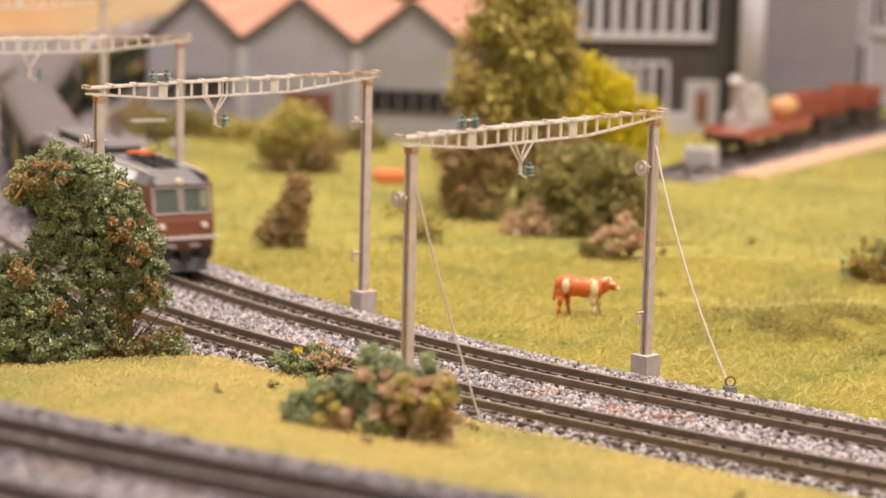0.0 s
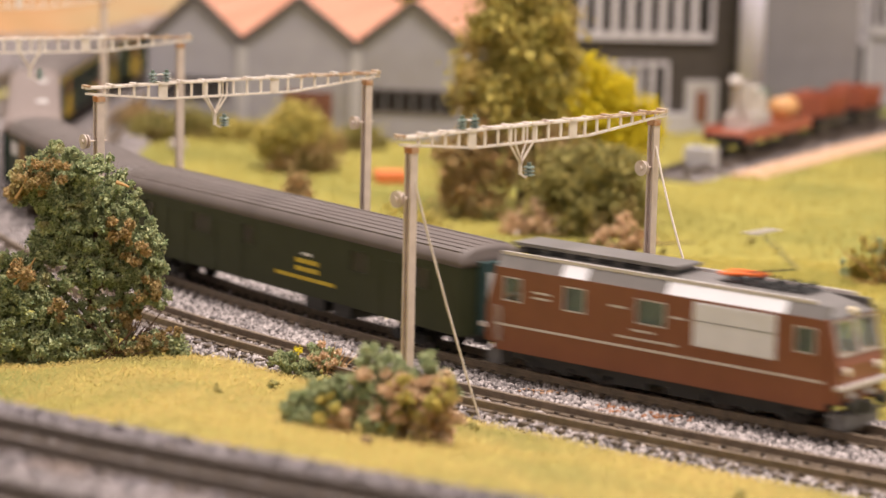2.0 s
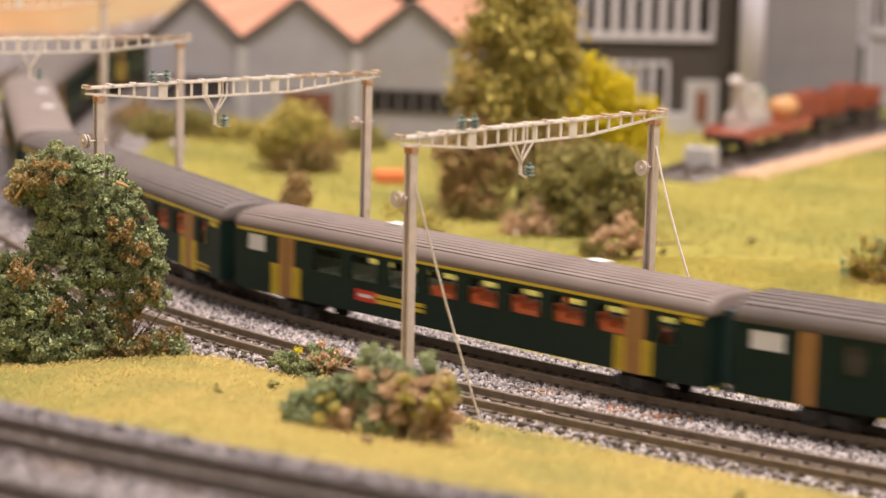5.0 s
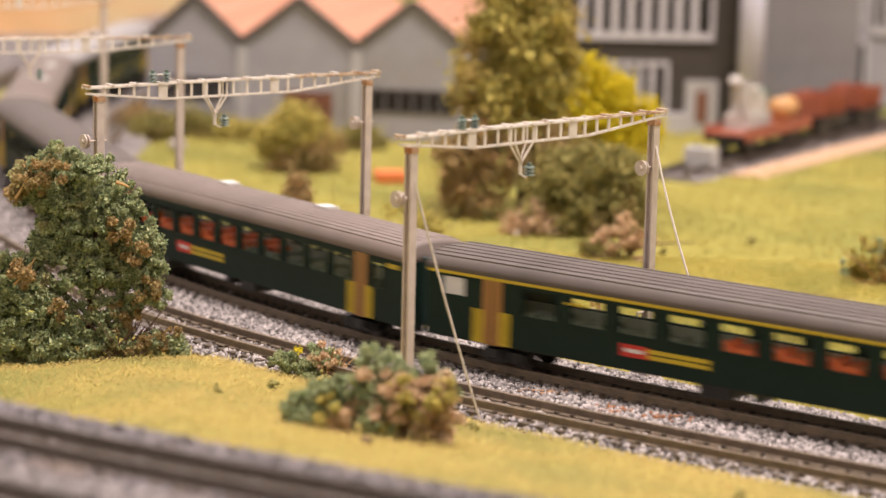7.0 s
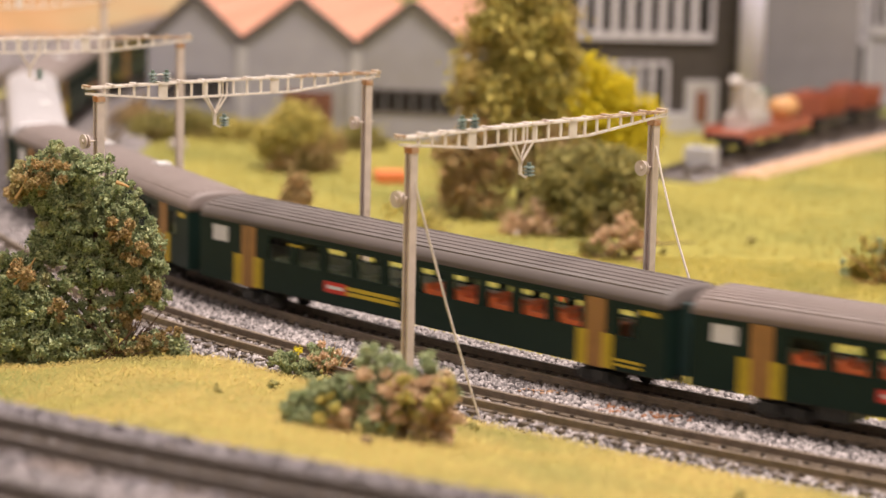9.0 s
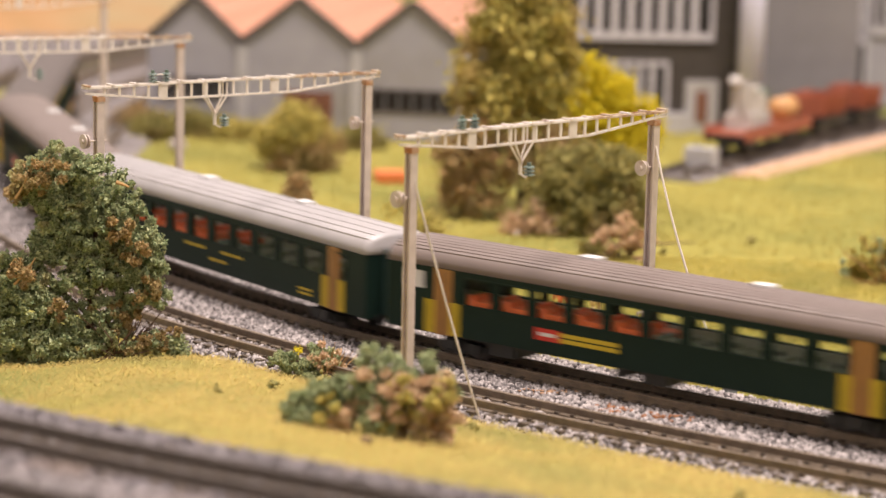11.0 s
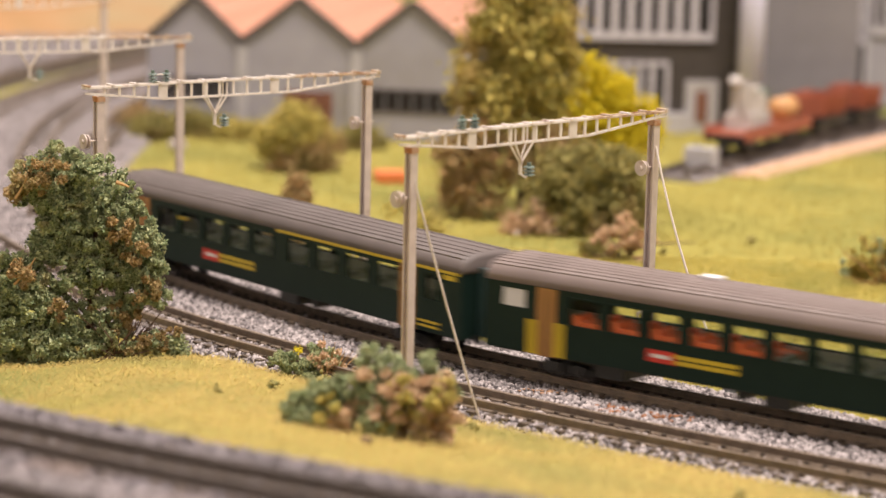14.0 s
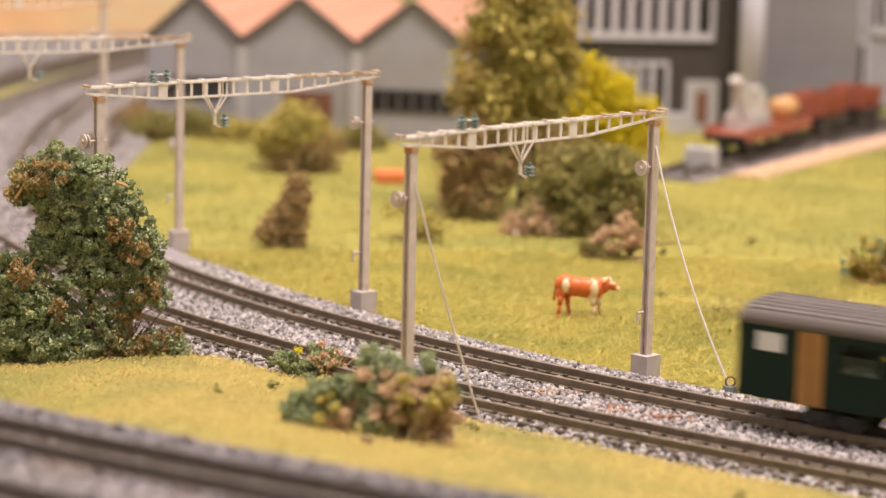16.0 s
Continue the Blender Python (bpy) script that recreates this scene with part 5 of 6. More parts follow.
def coach(name, length, windows, doors, milk, label, paint, roof, ribs, red_from=0.0, red_to=0.0, stripe=None, door_yellow=True, logo=(44.0, 51.0, 67.0), tab=True, vents=(), panes=True, seats=True, lining=None, texts=(), boxes=(), foot=5.5, gutter=20.6, crown_z=25.3, far_windows=None, glazing=(13.0, 19.1), milky=(15.3, 19.3)):
    """A hollow coach; u runs from the rear end forward, z up from the rail."""
    top = thing(name, 0, 0, 0, 0, label, "railway coach", "coaches of the passing train")
    h = length / 2
    z0, (wz0, wz1), z1 = foot, glazing, gutter + 0.2
    sides = {-1: windows, 1: windows if far_windows is None else far_windows}
    bm = BM()
    for side in (-1, 1):
        ya, yb = sorted((side * HW, side * (HW - 0.7)))
        at = 0.0
        for a, b, za, zb in sorted([(a, b, wz0, wz1) for a, b in sides[side]] + [(a, b, *milky) for a, b in milk]):
            box(bm, at - h, a - h, ya, yb, z0, z1)
            box(bm, a - h, b - h, ya, yb, z0, za)
            box(bm, a - h, b - h, ya, yb, zb, z1)
            at = b
        box(bm, at - h, h, ya, yb, z0, z1)
    for x in (-h, h - 0.7):
        box(bm, x, x + 0.7, -HW + 0.7, HW - 0.7, z0, z1)
    bmesh.ops.remove_doubles(bm, verts=bm.verts, dist=0.001)
    part("body", bm, paint, top, "painted side and end walls")
    bm = BM()
    box(bm, -h + 0.8, h - 0.8, -HW + 0.8, HW - 0.8, z0, z0 + 0.6)
    part("floor", bm, M_FLOOR, top)
    # lining panels added to brighten the inside, unless a darker lining is given
    for side in (-1, 1):
        bm = BM()
        y = side * (HW - 0.95)
        box(bm, 1.0 - h, length - 1.0 - h, y - 0.15, y + 0.15, z0 + 0.7, wz0 - 0.3)
        part("lining", bm, lining or M_LINING, top, "added lining of the side wall, its tone sets the bounced light")
    # unseen sheet added under the roof to bounce window light onto the seats
    bm = BM()
    box(bm, 1.0 - h, length - 1.0 - h, -HW + 0.9, HW - 0.9, gutter - 0.3, gutter - 0.05)
    part("bounce_sheet", bm, lining or M_LINING, top, "unseen sheet added under the roof, its tone sets the bounced light")
    if panes:
        for side in (-1, 1):
            for a, b in sides[side]:
                bm = BM()
                y = side * (HW - 0.35)
                box(bm, a - h, b - h, y - 0.08, y + 0.08, wz0, wz1)
                w = part("window", bm, M_PANE if lining is None else M_PANE_HAZED, top, "clear window pane")
                w.visible_shadow = False
                bm = BM()
                y = side * (HW + 0.02)
                for q in ((a - 0.25, b + 0.25, wz0 - 0.25, wz0 + 0.1), (a - 0.25, b + 0.25, wz1 - 0.1, wz1 + 0.25), (a - 0.25, a + 0.1, wz0, wz1), (b - 0.1, b + 0.25, wz0, wz1)):
                    box(bm, q[0] - h, q[1] - h, y - 0.12, y + 0.12, q[2], q[3])
                part("frame", bm, paint, w)
    for side in (-1, 1):
        for a, b in milk:
            bm = BM()
            y = side * (HW - 0.2)
            box(bm, a - h, b - h, y - 0.1, y + 0.1, *milky)
            part("window", bm, M_MILK, top, "milky white lavatory window")
        for a, b in doors:
            bm = BM()
            plate(bm, a - h, b - h, z0 - 0.3, gutter - 0.2, side, 0.06)
            for q in ((a + 0.5, (a + b) / 2 - 0.3), ((a + b) / 2 + 0.3, b - 0.5)):
                plate(bm, q[0] - h, q[1] - h, 12.5, 19.2, side, 0.16)
                plate(bm, q[0] - h, q[1] - h, 5.6, 11.5, side, 0.16)
            d = part("door", bm, M_COACHDOOR, top, "ochre folding door")
            bm = BM()
            plate(bm, (a + b) / 2 - 0.15 - h, (a + b) / 2 + 0.15 - h, 5.2, 19.8, side, 0.2)
            part("door_seam", bm, M_UNDER, d)
            if door_yellow:
                for q in ((a - 2.7, a + 0.5), (b - 0.5, b + 2.5)):
                    bm = BM()
                    for g in range(4):
                        plate(bm, q[0] + g * 0.8 - h, q[0] + g * 0.8 + 0.56 - h, 5.7, 13.0, side, 0.24)
                    plate(bm, q[0] - h, q[1] - h, 5.5, 6.0, side, 0.26)
                    part("yellow_panel", bm, M_YELLOW, d, "yellow lower door panel")
        if logo:
            bm = BM()
            plate(bm, logo[0] - h, logo[1] - h, 8.3, 11.0, side, 0.1)
            part("red_mark", bm, M_REDMARK, top, "red mark")
            bm = BM()
            plate(bm, logo[0] + 1.2 - h, logo[1] - 1.2 - h, 9.3, 10.1, side, 0.16)
            part("white_bar", bm, M_WHITEMARK, top, "white bar")
            for k in range(2):
                bm = BM()
                plate(bm, logo[1] - h, logo[2] - h, 8.5 + k * 1.25, 9.4 + k * 1.25, side, 0.1)
                part("yellow_bar", bm, M_YELLOW, top, "bar of yellow lettering")
        if stripe:
            bm = BM()
            plate(bm, stripe[0] - h, stripe[1] - h, 19.9, 20.6, side, 0.14)
            part("stripe", bm, M_YELLOW, top, "yellow first-class stripe")
        if tab:
            bm = BM()
            plate(bm, length - 7.0 - h, length - 2.2 - h, 18.5, 19.6, side, 0.1)
            part("yellow_tab", bm, M_YELLOW, top, "yellow end tab")
        for a, b, za, zb in texts:
            n = max(1, int((zb - za) / 1.1))
            for k in range(n):
                bm = BM()
                plate(bm, a - h, b - h, za + k * 1.1, za + k * 1.1 + 0.55, side, 0.1)
                part("yellow_bar", bm, M_YELLOW, top, "bar of yellow lettering")
    if seats:
        pitch = windows[1][0] - windows[0][0]
        u = windows[0][0] + 0.6
        while u < length - 26:
            bm = BM()
            bench, high = (14.0, 15.2) if red_from <= u <= red_to else (12.6, 13.6)
            for s in (-1, 1):
                ya, yb = sorted((s * 2.4, s * 8.05))
                low = bench if s < 0 else bench - 2.0
                box(bm, u - h, u + 7.0 - h, ya, yb, 5.8, low)
                box(bm, u - h, u + 1.6 - h, ya, yb, low, low + high - bench)
            bevel(bm, 0.25)
            part("seat_pair", bm, M_SEAT_RED if red_from <= u <= red_to else M_SEAT_GREEN, top, "red seat backs" if red_from <= u <= red_to else "grey-green seat backs")
            u += pitch
    arc_roof(length + 0.3, roof, top, ribs, gutter, crown_z)
    for v in vents:
        bm = BM()
        box(bm, v - h - 2.4, v - h + 2.4, 1.0, 4.6, crown_z - 0.6, crown_z + 0.5)
        bevel(bm, 0.4)
        part("roof_vent", bm, M_WHITEMARK, top, "pale roof ventilator")
    for s in (-1, 1):
        bm = BM()
        box(bm, min(s * h, s * (h + 1.9)), max(s * h, s * (h + 1.9)), -4.2, 4.2, 6.0, gutter + 1.0)
        bevel(bm, 0.5)
        part("gangway", bm, M_BELLOWS, top, "blue-green gangway bellows")
        bm = BM()
        for o in (-5.4, 5.4):
            rod(bm, (s * h, o, 5.4), (s * (h + 1.6), o, 5.4), 0.55, None, 8)
            rod(bm, (s * (h + 1.3), o, 5.4), (s * (h + 1.7), o, 5.4), 1.2, None, 12)
        part("buffer", bm, M_UNDER, top)
    bm = BM()
    box(bm, -h + 2, h - 2, -7.6, 7.6, z0 - 0.6, z0 - 0.05)
    for a, b, d in boxes:
        box(bm, a - h, b - h, -7.2, 7.2, d, z0 - 0.5)
    bevel(bm, 0.25)
    part("underframe", bm, M_UNDER, top, "black underframe with equipment boxes")
    for s in (-1, 1):
        bogie(top, s * (h - 21.0))
        for side in (-1, 1):
            bm = BM()
            box(bm, s * (h - 19) - 2.2, s * (h - 19) + 2.2, side * 8.4 - 0.6, side * 8.4 + 0.6, 2.4, 4.4)
            part("step", bm, M_UNDER, top, "black door step")
    return top


SECOND = [(23.1 + 10.4 * k, 31.2 + 10.4 * k) for k in range(10)]
FIRST = [(28.9 + 13.05 * k, 38.3 + 13.05 * k) for k in range(8)]
MIXED = [(23.6 + 11.35 * k, 32.2 + 11.35 * k) for k in range(5)] + [(84.0 + 12.3 * k, 92.8 + 12.3 * k) for k in range(4)]
SECOND_DOORS = (14.4, 19.6, 20.4, 15.2)


def ordinary(name, rear, front, label, roof, ribs, wins=SECOND, doors=(16.5, 21.9, 22.9, 17.5), milk=(4.9, 11.1), **more):
    length = front - rear
    return coach(name, length, [*wins, (length - 13.5, length - 8.6)], [doors[:2], (length - doors[2], length - doors[3])], [milk], label, M_GREEN, roof, ribs, **more)


def olive_van(rear, front):
    length = front - rear
    top = coach("luggage_van", length, [(13.5, 18.5), (37, 45.5), (60, 65), (106, 113), (130.5, 136.5)], [], [], "olive-green luggage van with yellow lettering bars", M_OLIVE, M_ROOF, 9, logo=None, tab=False, seats=False,
                far_windows=[(22, 34), (88, 104), (112, 128)], lining=M_FLOOR, foot=6.2, gutter=21.9, crown_z=26.8, glazing=(15.0, 20.0), boxes=((85, 93, 2.6), (97, 104, 2.6)))
    for side in (-1, 1):
        for name, a, b, za, zb, m, lb in (("pale_bar", 86, 90, 15.8, 16.5, M_WHITEMARK, "small pale lettering bar"), ("yellow_bar", 83.3, 93, 13.8, 14.9, M_YELLOW, "bar of yellow lettering"),
                                          ("yellow_bar", 83.3, 93, 11.8, 12.9, M_YELLOW, "bar of yellow lettering"), ("yellow_bar", 74.8, 99.6, 9.7, 10.6, M_YELLOW, "long bar of yellow lettering")):
            bm = BM()
            plate(bm, a - length / 2, b - length / 2, za, zb, side, 0.1)
            part(name, bm, m, top, lb)
    bm = BM()
    box(bm, length / 2 + 1.85, length / 2 + 2.1, -2.6, 2.6, 8.0, 20.5)
    part("end_door", bm, M_WHITEMARK, top, "pale gangway end door")
    h = length / 2
    for side in (-1, 1):
        for a, b in ((24.5, 34), (48, 60), (118, 126)):
            bm = BM()
            for q in ((a, a + 0.4), (b - 0.4, b)):
                plate(bm, q[0] - h, q[1] - h, 5.2, 19.6, side, 0.12)
            plate(bm, a - h, b - h, 19.2, 19.6, side, 0.12)
            part("sliding_door", bm, M_OLIVE, top, "olive sliding door edges")
    return top


def locomotive(length):
    """A brown electric locomotive; the cab in front and behind alike."""
    top = thing("locomotive", 0, 0, 0, 0, "brown electric locomotive with silver grilles and grey roof", "locomotive")
    h, hw = length / 2, 9.3
    zb, zg, zr = 4.9, 23.6, 26.6
    wf0, wf1 = 16.2, 22.9
    # body: side walls, cab fronts with window openings
    bm = BM()
    for side in (-1, 1):
        ya, yb = sorted((side * hw, side * (hw - 0.7)))
        holes = sorted([(5.0, 9.6), (21.8, 27.2), (41.4, 48.6), (length - 9.6, length - 5.0)])
        at = 2.2
        for a, b in holes:
            box(bm, at - h, a - h, ya, yb, zb, zg)
            box(bm, a - h, b - h, ya, yb, zb, 16.4)
            box(bm, a - h, b - h, ya, yb, 21.4, zg)
            at = b
        box(bm, at - h, length - 2.2 - h, ya, yb, zb, zg)
    for s in (-1, 1):
        base, mid_, up_ = s * (h + 0.6), s * (h + 0.2), s * (h - 2.0)
        inner = s * (h - 2.6)

        def slab(y0, y1, za, xa, zc, xc):
            v = [bm.verts.new(p) for p in ((xa, y0, za), (xa, y1, za), (xc, y1, zc), (xc, y0, zc), (inner, y0, za), (inner, y1, za), (inner, y1, zc), (inner, y0, zc))]
            for f in ((0, 1, 2, 3), (7, 6, 5, 4), (0, 4, 5, 1), (3, 2, 6, 7), (0, 3, 7, 4), (1, 5, 6, 2)):
                bm.faces.new([v[i] for i in f])

        cut = lambda z: base + (up_ - base) * max(0, (z - 14.0) / (zg - 14.0))
        slab(-hw + 0.5, hw - 0.5, zb + 1.5, base, 14.0, base)
        slab(-hw + 0.5, hw - 0.5, 14.0, base, wf0, cut(wf0))
        slab(-hw + 0.5, hw - 0.5, wf1, cut(wf1), zg, up_)
        for y0, y1 in ((-hw + 0.5, -hw + 1.5), (-0.5, 0.5), (hw - 1.5, hw - 0.5)):
            slab(y0, y1, wf0, cut(wf0), wf1, cut(wf1))
    bmesh.ops.remove_doubles(bm, verts=bm.verts, dist=0.3)
    part("body", bm, M_BROWN, top, "brown painted body with two cabs")
    for s in (-1, 1):
        base, up_ = s * (h + 0.6), s * (h - 2.0)
        cut = lambda z: base + (up_ - base) * max(0, (z - 14.0) / (zg - 14.0))
        for o in (-1, 1):
            bm = BM()
            y0, y1 = sorted((o * 0.5, o * (hw - 1.5)))
            v = [bm.verts.new((cut(z) - s * 0.15 - s * t, y, z)) for t in (0, 0.2) for y, z in ((y0, wf0), (y1, wf0), (y1, wf1), (y0, wf1))]
            for f in ((0, 1, 2, 3), (7, 6, 5, 4), (0, 4, 5, 1), (1, 5, 6, 2), (2, 6, 7, 3), (3, 7, 4, 0)):
                bm.faces.new([v[i] for i in f])
            w = part("windscreen", bm, M_SCREEN, top, "cab windscreen with a pale green reflection painted in as haze")
            w.visible_shadow = False
            bm = BM()
            for ya, za, yb, zc in ((y0, wf0, y1, wf0), (y1, wf0, y1, wf1), (y1, wf1, y0, wf1), (y0, wf1, y0, wf0)):
                bar(bm, (cut(za) + s * 0.1, ya, za), (cut(zc) + s * 0.1, yb, zc), 0.34, 0.3)
            part("frame", bm, M_CHROME, w, "pale window frame")
            # lamps under the windows
            bm = BM()
            rod(bm, (base - s * 0.2, o * 6.0, 13.0), (base + s * 0.7, o * 6.0, 13.0), 1.0, 0.9, 16)
            lamp = part("headlight", bm, M_CHROME, top, "pale-rimmed headlight")
            bm = BM()
            rod(bm, (base + s * 0.65, o * 6.0, 13.0), (base + s * 0.85, o * 6.0, 13.0), 0.8, 0.7, 16)
            part("lens", bm, M_LAMP, lamp, "cream headlight lens")
            bm = BM()
            rod(bm, (base, o * 5.6, 6.0), (base + s * 2.4, o * 5.6, 6.0), 0.75, None, 10)
            rod(bm, (base + s * 2.2, o * 5.6, 6.0), (base + s * 2.8, o * 5.6, 6.0), 1.9, 1.8, 18)
            part("buffer", bm, M_UNDER, top, "round black buffer")
            bm = BM()
            box(bm, min(base, base + s * 0.35), max(base, base + s * 0.35), o * 3.4 - 1.4, o * 3.4 + 1.4, 7.2, 8.3)
            part("marker_light", bm, M_WHITEMARK, top, "white marker plate")
        bm = BM()
        rod(bm, (up_ - s * 0.4, 0, zg + 0.9), (up_ + s * 0.6, 0, zg + 0.7), 1.0, 0.9, 14)
        part("top_light", bm, M_LAMP, top, "cream roof headlight")
        bm = BM()
        box(bm, min(base - s * 0.3, base + s * 1.3), max(base - s * 0.3, base + s * 1.3), -hw - 0.1, hw + 0.1, 9.4, 10.3)
        bevel(bm, 0.2)
        part("front_sill", bm, M_CHROME, top, "pale front handrail sill")
        bm = BM()
        v = box(bm, min(base - s * 3, base + s * 0.8), max(base - s * 3, base + s * 0.8), -6.8, 6.8, 0.9, 4.2)
        bevel(bm, 0.5)
        part("snow_plough", bm, material("grey_plough", (0.15, 0.145, 0.145), (0.11, 0.105, 0.105), 0.5), top, "grey track-clearing plough")
        bm = BM()
        box(bm, min(base, base + s * 2.6), max(base, base + s * 2.6), -1.6, 1.6, 4.0, 6.4)
        part("coupler", bm, M_UNDER, top, "black coupler")
    for side in (-1, 1):
        for a, b in ((5.0, 9.6), (21.8, 27.2), (41.4, 48.6), (length - 9.6, length - 5.0)):
            bm = BM()
            y = side * (hw - 0.35)
            box(bm, a - h, b - h, y - 0.1, y + 0.1, 16.4, 21.4)
            w = part("window", bm, M_SCREEN, top, "side window")
            bm = BM()
            for q in ((a - 0.25, b + 0.25, 16.15, 16.4), (a - 0.25, b + 0.25, 21.4, 21.65), (a - 0.25, a, 16.4, 21.4), (b, b + 0.25, 16.4, 21.4)):
                plate(bm, q[0] - h, q[1] - h, q[2], q[3], side, 0.15, hw)
            part("frame", bm, M_CHROME, w)
        bm = BM()
        plate(bm, 56.0 - h, 76.6 - h, 13.6, 23.0, side, 0.12, hw)
        g = part("grille", bm, M_SILVER, top, "large silver ventilation grille")
        for k in range(16):
            bm = BM()
            plate(bm, 56.3 - h, 76.3 - h, 13.9 + 0.57 * k, 14.3 + 0.57 * k, side, 0.17, hw)
            part("slat", bm, M_SILVER, g)
        bm = BM()
        plate(bm, 56.0 - h, 76.6 - h, 19.0, 19.15, side, 0.22, hw)
        part("seam", bm, M_UNDER, g)
        bm = BM()
        plate(bm, 2.5 - h, length - 2.5 - h, 10.5, 11.0, side, 0.1, hw)
        part("waist_line", bm, M_CHROME, top, "thin pale waist line")
        for a, b, z in ((13.0, 17.8, 18.8), (13.0, 17.8, 17.6), (34, 38.5, 18.9), (50, 54, 18.6), (36, 52, 12.6), (40, 46, 14.4)):
            bm = BM()
            plate(bm, a - h, b - h, z, z + 0.45, side, 0.1, hw)
            part("pale_bar", bm, M_CHROME, top, "bar of small pale lettering")
        # sloped cant panels under the roof edge, two of them bright
        for a, b, m, nm in ((2.4, 20.5, M_GREY_ROOF, "cant_panel"), (20.5, 27.5, M_SILVER, "cant_grille"), (27.5, 48.5, M_GREY_ROOF, "cant_panel"), (48.5, length - 12.5, M_SILVER, "cant_grille"), (length - 12.5, length - 2.4, M_GREY_ROOF, "cant_panel")):
            bm = BM()
            prism(bm, [(side * (hw - 0.1), zg), (side * (hw - 1.6), zr - 0.4), (side * (hw - 2.6), zr - 0.4), (side * (hw - 1.4), zg)], a - h + 0.1, b - h - 0.1)
            part(nm, bm, m, top, "silver sloped grille" if m is M_SILVER else "grey sloped roof edge")
        bm = BM()
        box(bm, 3 - h, length - 6 - h, min(side * (hw - 1.5), side * (hw - 2.3)), max(side * (hw - 1.5), side * (hw - 2.3)), zr - 0.4, zr + 0.35)
        part("roof_rail", bm, M_CHROME, top, "pale roof-edge rail")
        bm = BM()
        for k in range(3):
            rod(bm, (k * 0.8 - h + 2.6, side * (hw + 0.3), 7.0), (k * 0.8 - h + 2.6, side * (hw + 0.3), 15.0), 0.12, None, 5)
        part("grab_rail", bm, M_CHROME, top)
    # roof
    bm = BM()
    secs = []
    prof = [(-hw + 1.0, zg), (-hw + 2.4, zr - 0.6), (-3.5, zr + 0.3), (3.5, zr + 0.3), (hw - 2.4, zr - 0.6), (hw - 1.0, zg)]
    for x, k in ((-h + 1.6, 0.05), (-h + 4.5, 0.55), (-h + 11, 1.0), (h - 11, 1.0), (h - 4.5, 0.55), (h - 1.6, 0.05)):
        secs.append([bm.verts.new((x, y, zg + (z - zg) * k)) for y, z in prof])
    for a, b in zip(secs, secs[1:]):
        for i in range(5):
            bm.faces.new((a[i], a[i + 1], b[i + 1], b[i]))
        bm.faces.new((a[5], a[0], b[0], b[5]))
    bm.faces.new(secs[0])
    bm.faces.new(secs[-1][::-1])
    part("roof", bm, M_GREY_ROOF, top, "grey roof sloping over the cabs")
    bm = BM()
    box(bm, 3.5 - h, 48 - h, -4.8, 4.8, zr + 1.4, zr + 2.2)
    for k in range(7):
        for s in (-1, 1):
            box(bm, 5 + 6.8 * k - h, 6 + 6.8 * k - h, s * 4.2 - 0.3, s * 4.2 + 0.3, zr, zr + 1.5)
    bevel(bm, 0.15)
    part("roof_walkway", bm, M_GREY_ROOF, top, "raised grey roof hood")
    bm = BM()
    box(bm, 4 - h, 47.5 - h, -4.0, 4.0, zr - 0.2, zr + 1.0)
    part("brake_resistor", bm, M_UNDER, top, "dark resistor box under the hood")
    for x in (63, 69, 74, 78):
        for s in (-1, 1):
            bm = BM()
            discs(bm, x - h, s * 2.4, zr + 0.3, 3, 0.85, 0.55)
            part("roof_insulator", bm, M_UNDER, top, "dark ribbed roof insulator")
    bm = BM()
    box(bm, 58 - h, 80 - h, -3.4, 3.4, zr + 0.2, zr + 0.6)
    for x in (61, 66, 71.5, 77):
        rod(bm, (x - h, -4.2, zr + 1.5), (x - h, 4.2, zr + 1.5), 0.3)
    part("switchgear", bm, M_UNDER, top, "dark roof switchgear")
    # front pantograph, lowered orange base frame and thin arm with a pale head
    zt = zr + 1.9
    bm = BM()
    for s in (-1, 1):
        rod(bm, (58 - h, s * 2.9, zt), (67 - h, s * 1.2, zt + 0.6), 0.42)
        rod(bm, (58 - h, s * 2.9, zt), (62 - h, 0, zt + 0.3), 0.38)
    rod(bm, (58 - h, -2.9, zt), (58 - h, 2.9, zt), 0.42)
    rod(bm, (67 - h, -1.2, zt + 0.6), (67 - h, 1.2, zt + 0.6), 0.42)
    p = part("pantograph", bm, M_ORANGE, top, "orange pantograph base frame")
    bm = BM()
    rod(bm, (62 - h, 0, zt + 0.2), (75 - h, 0, zt + 2.8), 0.16)
    rod(bm, (75 - h, 0, zt + 2.8), (66 - h, -1.0, zt + 9.4), 0.12)
    rod(bm, (75 - h, 0, zt + 2.8), (66 - h, 1.0, zt + 9.4), 0.12)
    part("arm", bm, M_UNDER, p, "thin dark folding arm")
    bm = BM()
    for dx in (-1.0, 1.0):
        bar(bm, (66 + dx - h, -5.0, zt + 9.6), (66 + dx - h, 5.0, zt + 9.6), 0.6, 0.4)
    part("contact_head", bm, M_CHROME, p, "pale contact head")
    bm = BM()
    box(bm, -h + 6, h - 6, -7.8, 7.8, 3.2, 5.0)
    for a, b in ((-0.13, -0.02), (0.03, 0.14)):
        box(bm, a * length, b * length, -7.6, 7.6, 1.6, 4.0)
    bevel(bm, 0.25)
    part("underframe", bm, M_UNDER, top, "black underframe")
    bm = BM()
    box(bm, -h + 12, h - 12, -7.5, 7.5, 5.2, 22.8)
    part("machine_room", bm, M_MACHINE, top, "pale grey cab rear wall")
    for s in (-1, 1):
        bm = BM()
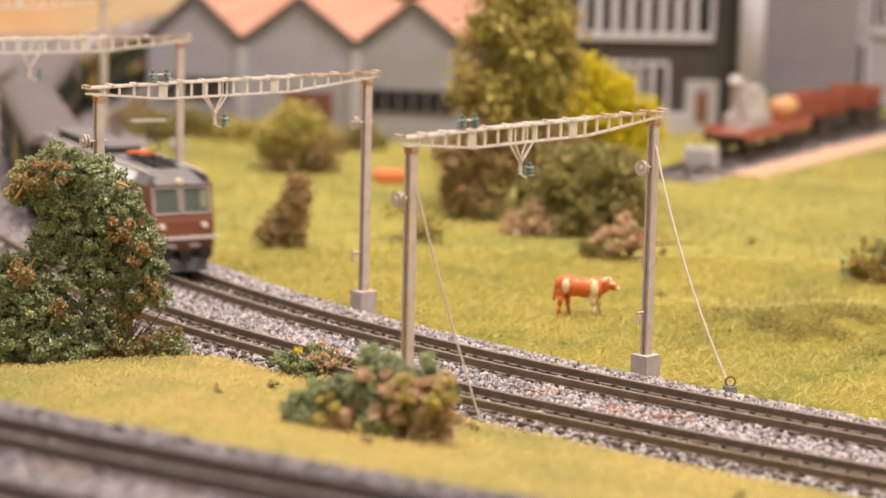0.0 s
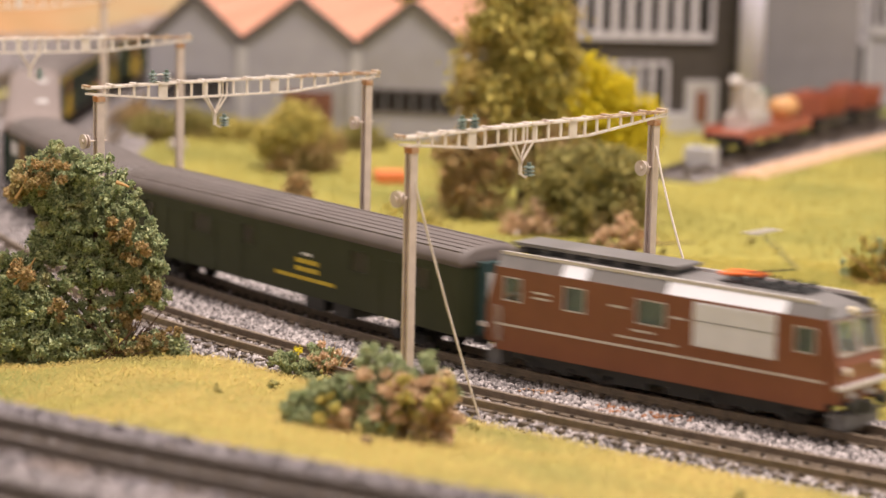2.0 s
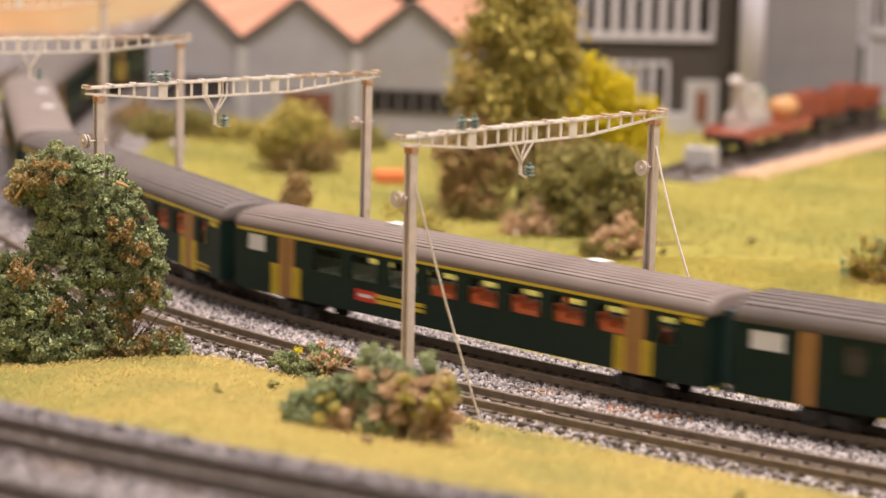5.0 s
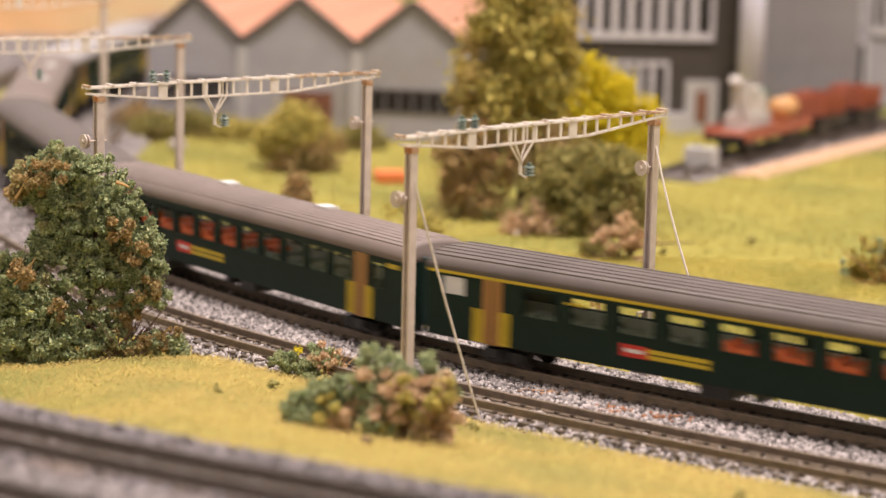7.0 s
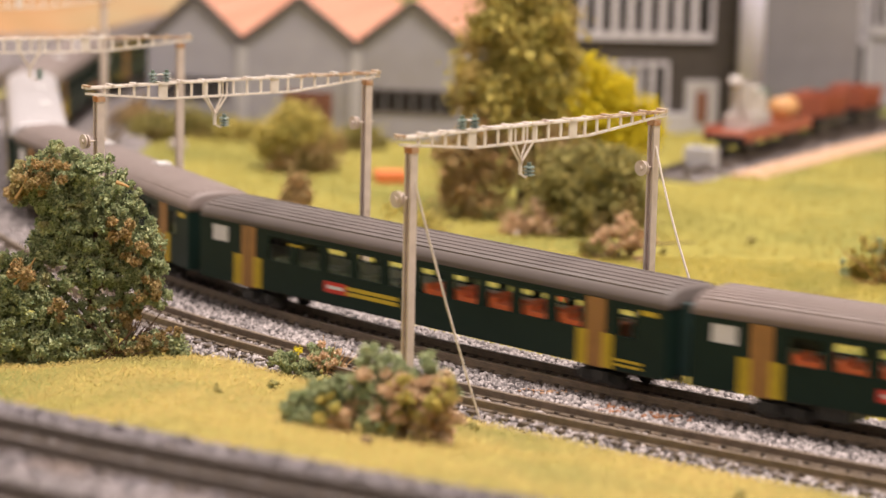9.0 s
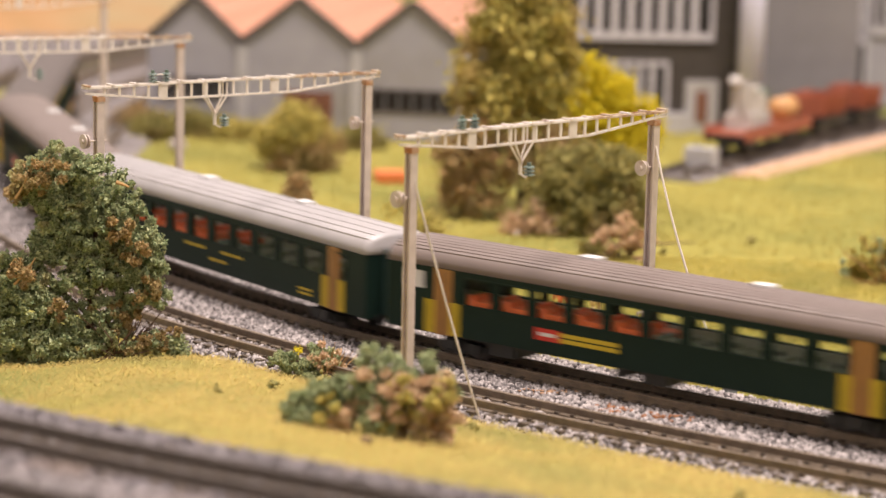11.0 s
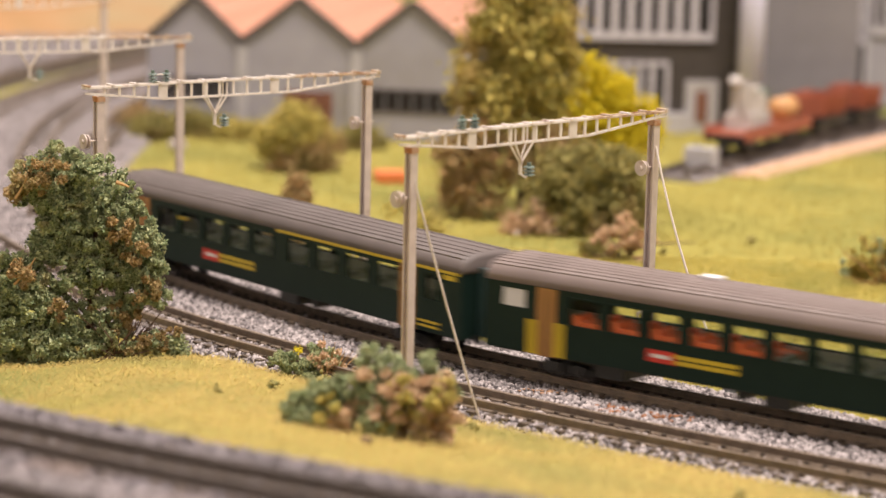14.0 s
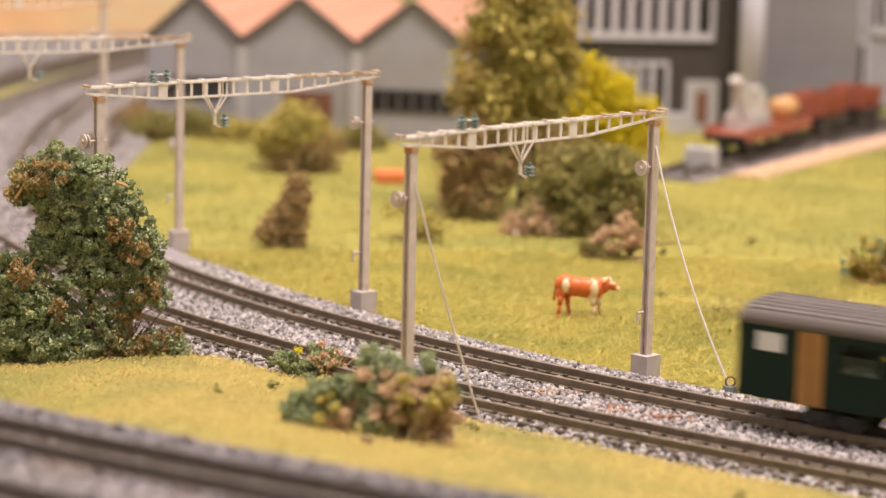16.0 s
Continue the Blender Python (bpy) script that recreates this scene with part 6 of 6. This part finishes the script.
        box(bm, s * (h - 6.5) - 2.5, s * (h - 6.5) + 2.5, -6.5, 6.5, 12.0, 14.6)
        part("driver_desk", bm, M_SEAT_GREEN, top, "green-grey driver's desk")
    for s in (-1, 1):
        bogie(top, s * (h - 21), 17.5, 3.9)
    return top


train = []


def into_train(ob, rear, front):
    train.append((ob, (rear + front) / 2, (front - rear) / 2 - 21))


into_train(locomotive(91.0), -201, -110)
into_train(olive_van(-354.0, -206.0), -354, -206)
into_train(coach("coach", 114.0, [(25.8, 30.8), (35.6, 40.6), (43, 48), (61.6, 67.4), (80, 85), (86.4, 91.4), (98, 104.6)], [(15.4, 19.6)], [(4.1, 12.1)], "short dark green mail coach with few windows", M_GREEN, M_ROOF, 9,
                 crown_z=26.0, logo=(52.9, 60, 77), door_yellow=False, seats=False, lining=M_FLOOR, texts=((98, 105.5, 6.4, 9.4),)), -472, -358)
into_train(ordinary("coach", -627.5, -476.0, "dark green first-class coach with yellow roof-edge stripe", M_ROOF_WARM, 11, FIRST, stripe=(1.0, 150.5), vents=(46, 110), red_from=60, red_to=150), -627.5, -476)
into_train(ordinary("coach", -781.0, -631.5, "dark green first-class coach with full yellow stripe, ribbed roof", M_ROOF, 9, [(a - 1.0, b - 1.0) for a, b in FIRST], stripe=(0.5, 149.0), red_from=78, red_to=150, logo=(54.8, 62.0, 78.0), boxes=((74, 82, 2.2), (88, 89.6, 3.0)), texts=((39.5, 45, 17.3, 19.3), (134, 142, 6.4, 9.6))), -781, -631.5)
into_train(ordinary("coach", -931.5, -785.0, "dark green second-class coach with red seats, smooth brown roof", M_ROOF_WARM, 11, SECOND, SECOND_DOORS, crown_z=25.8, vents=(50, 96), red_from=20, red_to=70, boxes=((29, 37, 2.2), (72, 79, 2.6), (65, 67.5, 3.0))), -931.5, -785)
into_train(ordinary("coach", -1093.0, -935.5, "dark green second-class coach with red seats, ribbed roof", M_ROOF, 9, [(27 + 10.9 * k, 35.2 + 10.9 * k) for k in range(10)], red_from=78, red_to=140, logo=(48, 56, 74), texts=((34.5, 39.5, 17.6, 19.4), (143, 151, 6.4, 9.6))), -1093, -935.5)
into_train(ordinary("coach", -1243.0, -1097.0, "dark green second-class coach with red seats, smooth brown roof", M_ROOF_WARM, 11, SECOND, SECOND_DOORS, crown_z=25.8, vents=(50, 96), red_from=20, red_to=70, boxes=((29, 37, 2.2), (72, 79, 2.6), (65, 67.5, 3.0))), -1243, -1097)
into_train(ordinary("coach", -1398.0, -1247.0, "dark green second-class coach with silver-grey roof", M_ROOF_SILVER, 7, [(23.7 + 11.05 * k, 31.9 + 11.05 * k) for k in range(10)], (14.6, 19.8, 16.6, 11.6), crown_z=25.8, vents=(56, 104), red_from=20, red_to=76, logo=None, tab=False, texts=((33.5, 38, 9.6, 12.4), (64, 75, 10.6, 11.9), (83, 94, 10.6, 11.9), (77, 86, 8.2, 9.0), (121, 127, 6.8, 9.6))), -1398, -1247)
into_train(ordinary("coach", -1549.0, -1402.0, "dark green second-class coach with red seats, smooth brown roof", M_ROOF_WARM, 11, SECOND, SECOND_DOORS, crown_z=25.8, vents=(52, 98), red_from=20, red_to=70, boxes=((29, 37, 2.2), (72, 79, 2.6), (65, 67.5, 3.0))), -1549, -1402)
into_train(ordinary("coach", -1706.0, -1553.0, "dark green mixed-class coach with half yellow stripe at the train's end", M_ROOF, 9, MIXED, doors=(14.0, 19.8, 22.9, 17.5), milk=(4.2, 10.4), stripe=(79.0, 152.0), logo=(45.9, 53.4, 69.6), red_from=900, red_to=901, door_yellow=False, boxes=((78, 86, 2.4), (92, 94, 3.0)), texts=((33.5, 38.5, 17.0, 19.2), (137, 145, 6.4, 9.6))), -1706, -1553)


def motions():
    for ob, mid_s, half_s in train:
        rows = []
        for k in range(41):
            t = k * 0.4
            a, b = on_main(mid_s - half_s + 112.3 * t), on_main(mid_s + half_s + 112.3 * t)
            c, d = (a + b) / 2, b - a
            rows.append((t, pose(c[0] * MM, c[1] * MM, 0, 0, 0, math.degrees(math.atan2(d[1], d[0])))))
        walk(ob, rows)


motions()
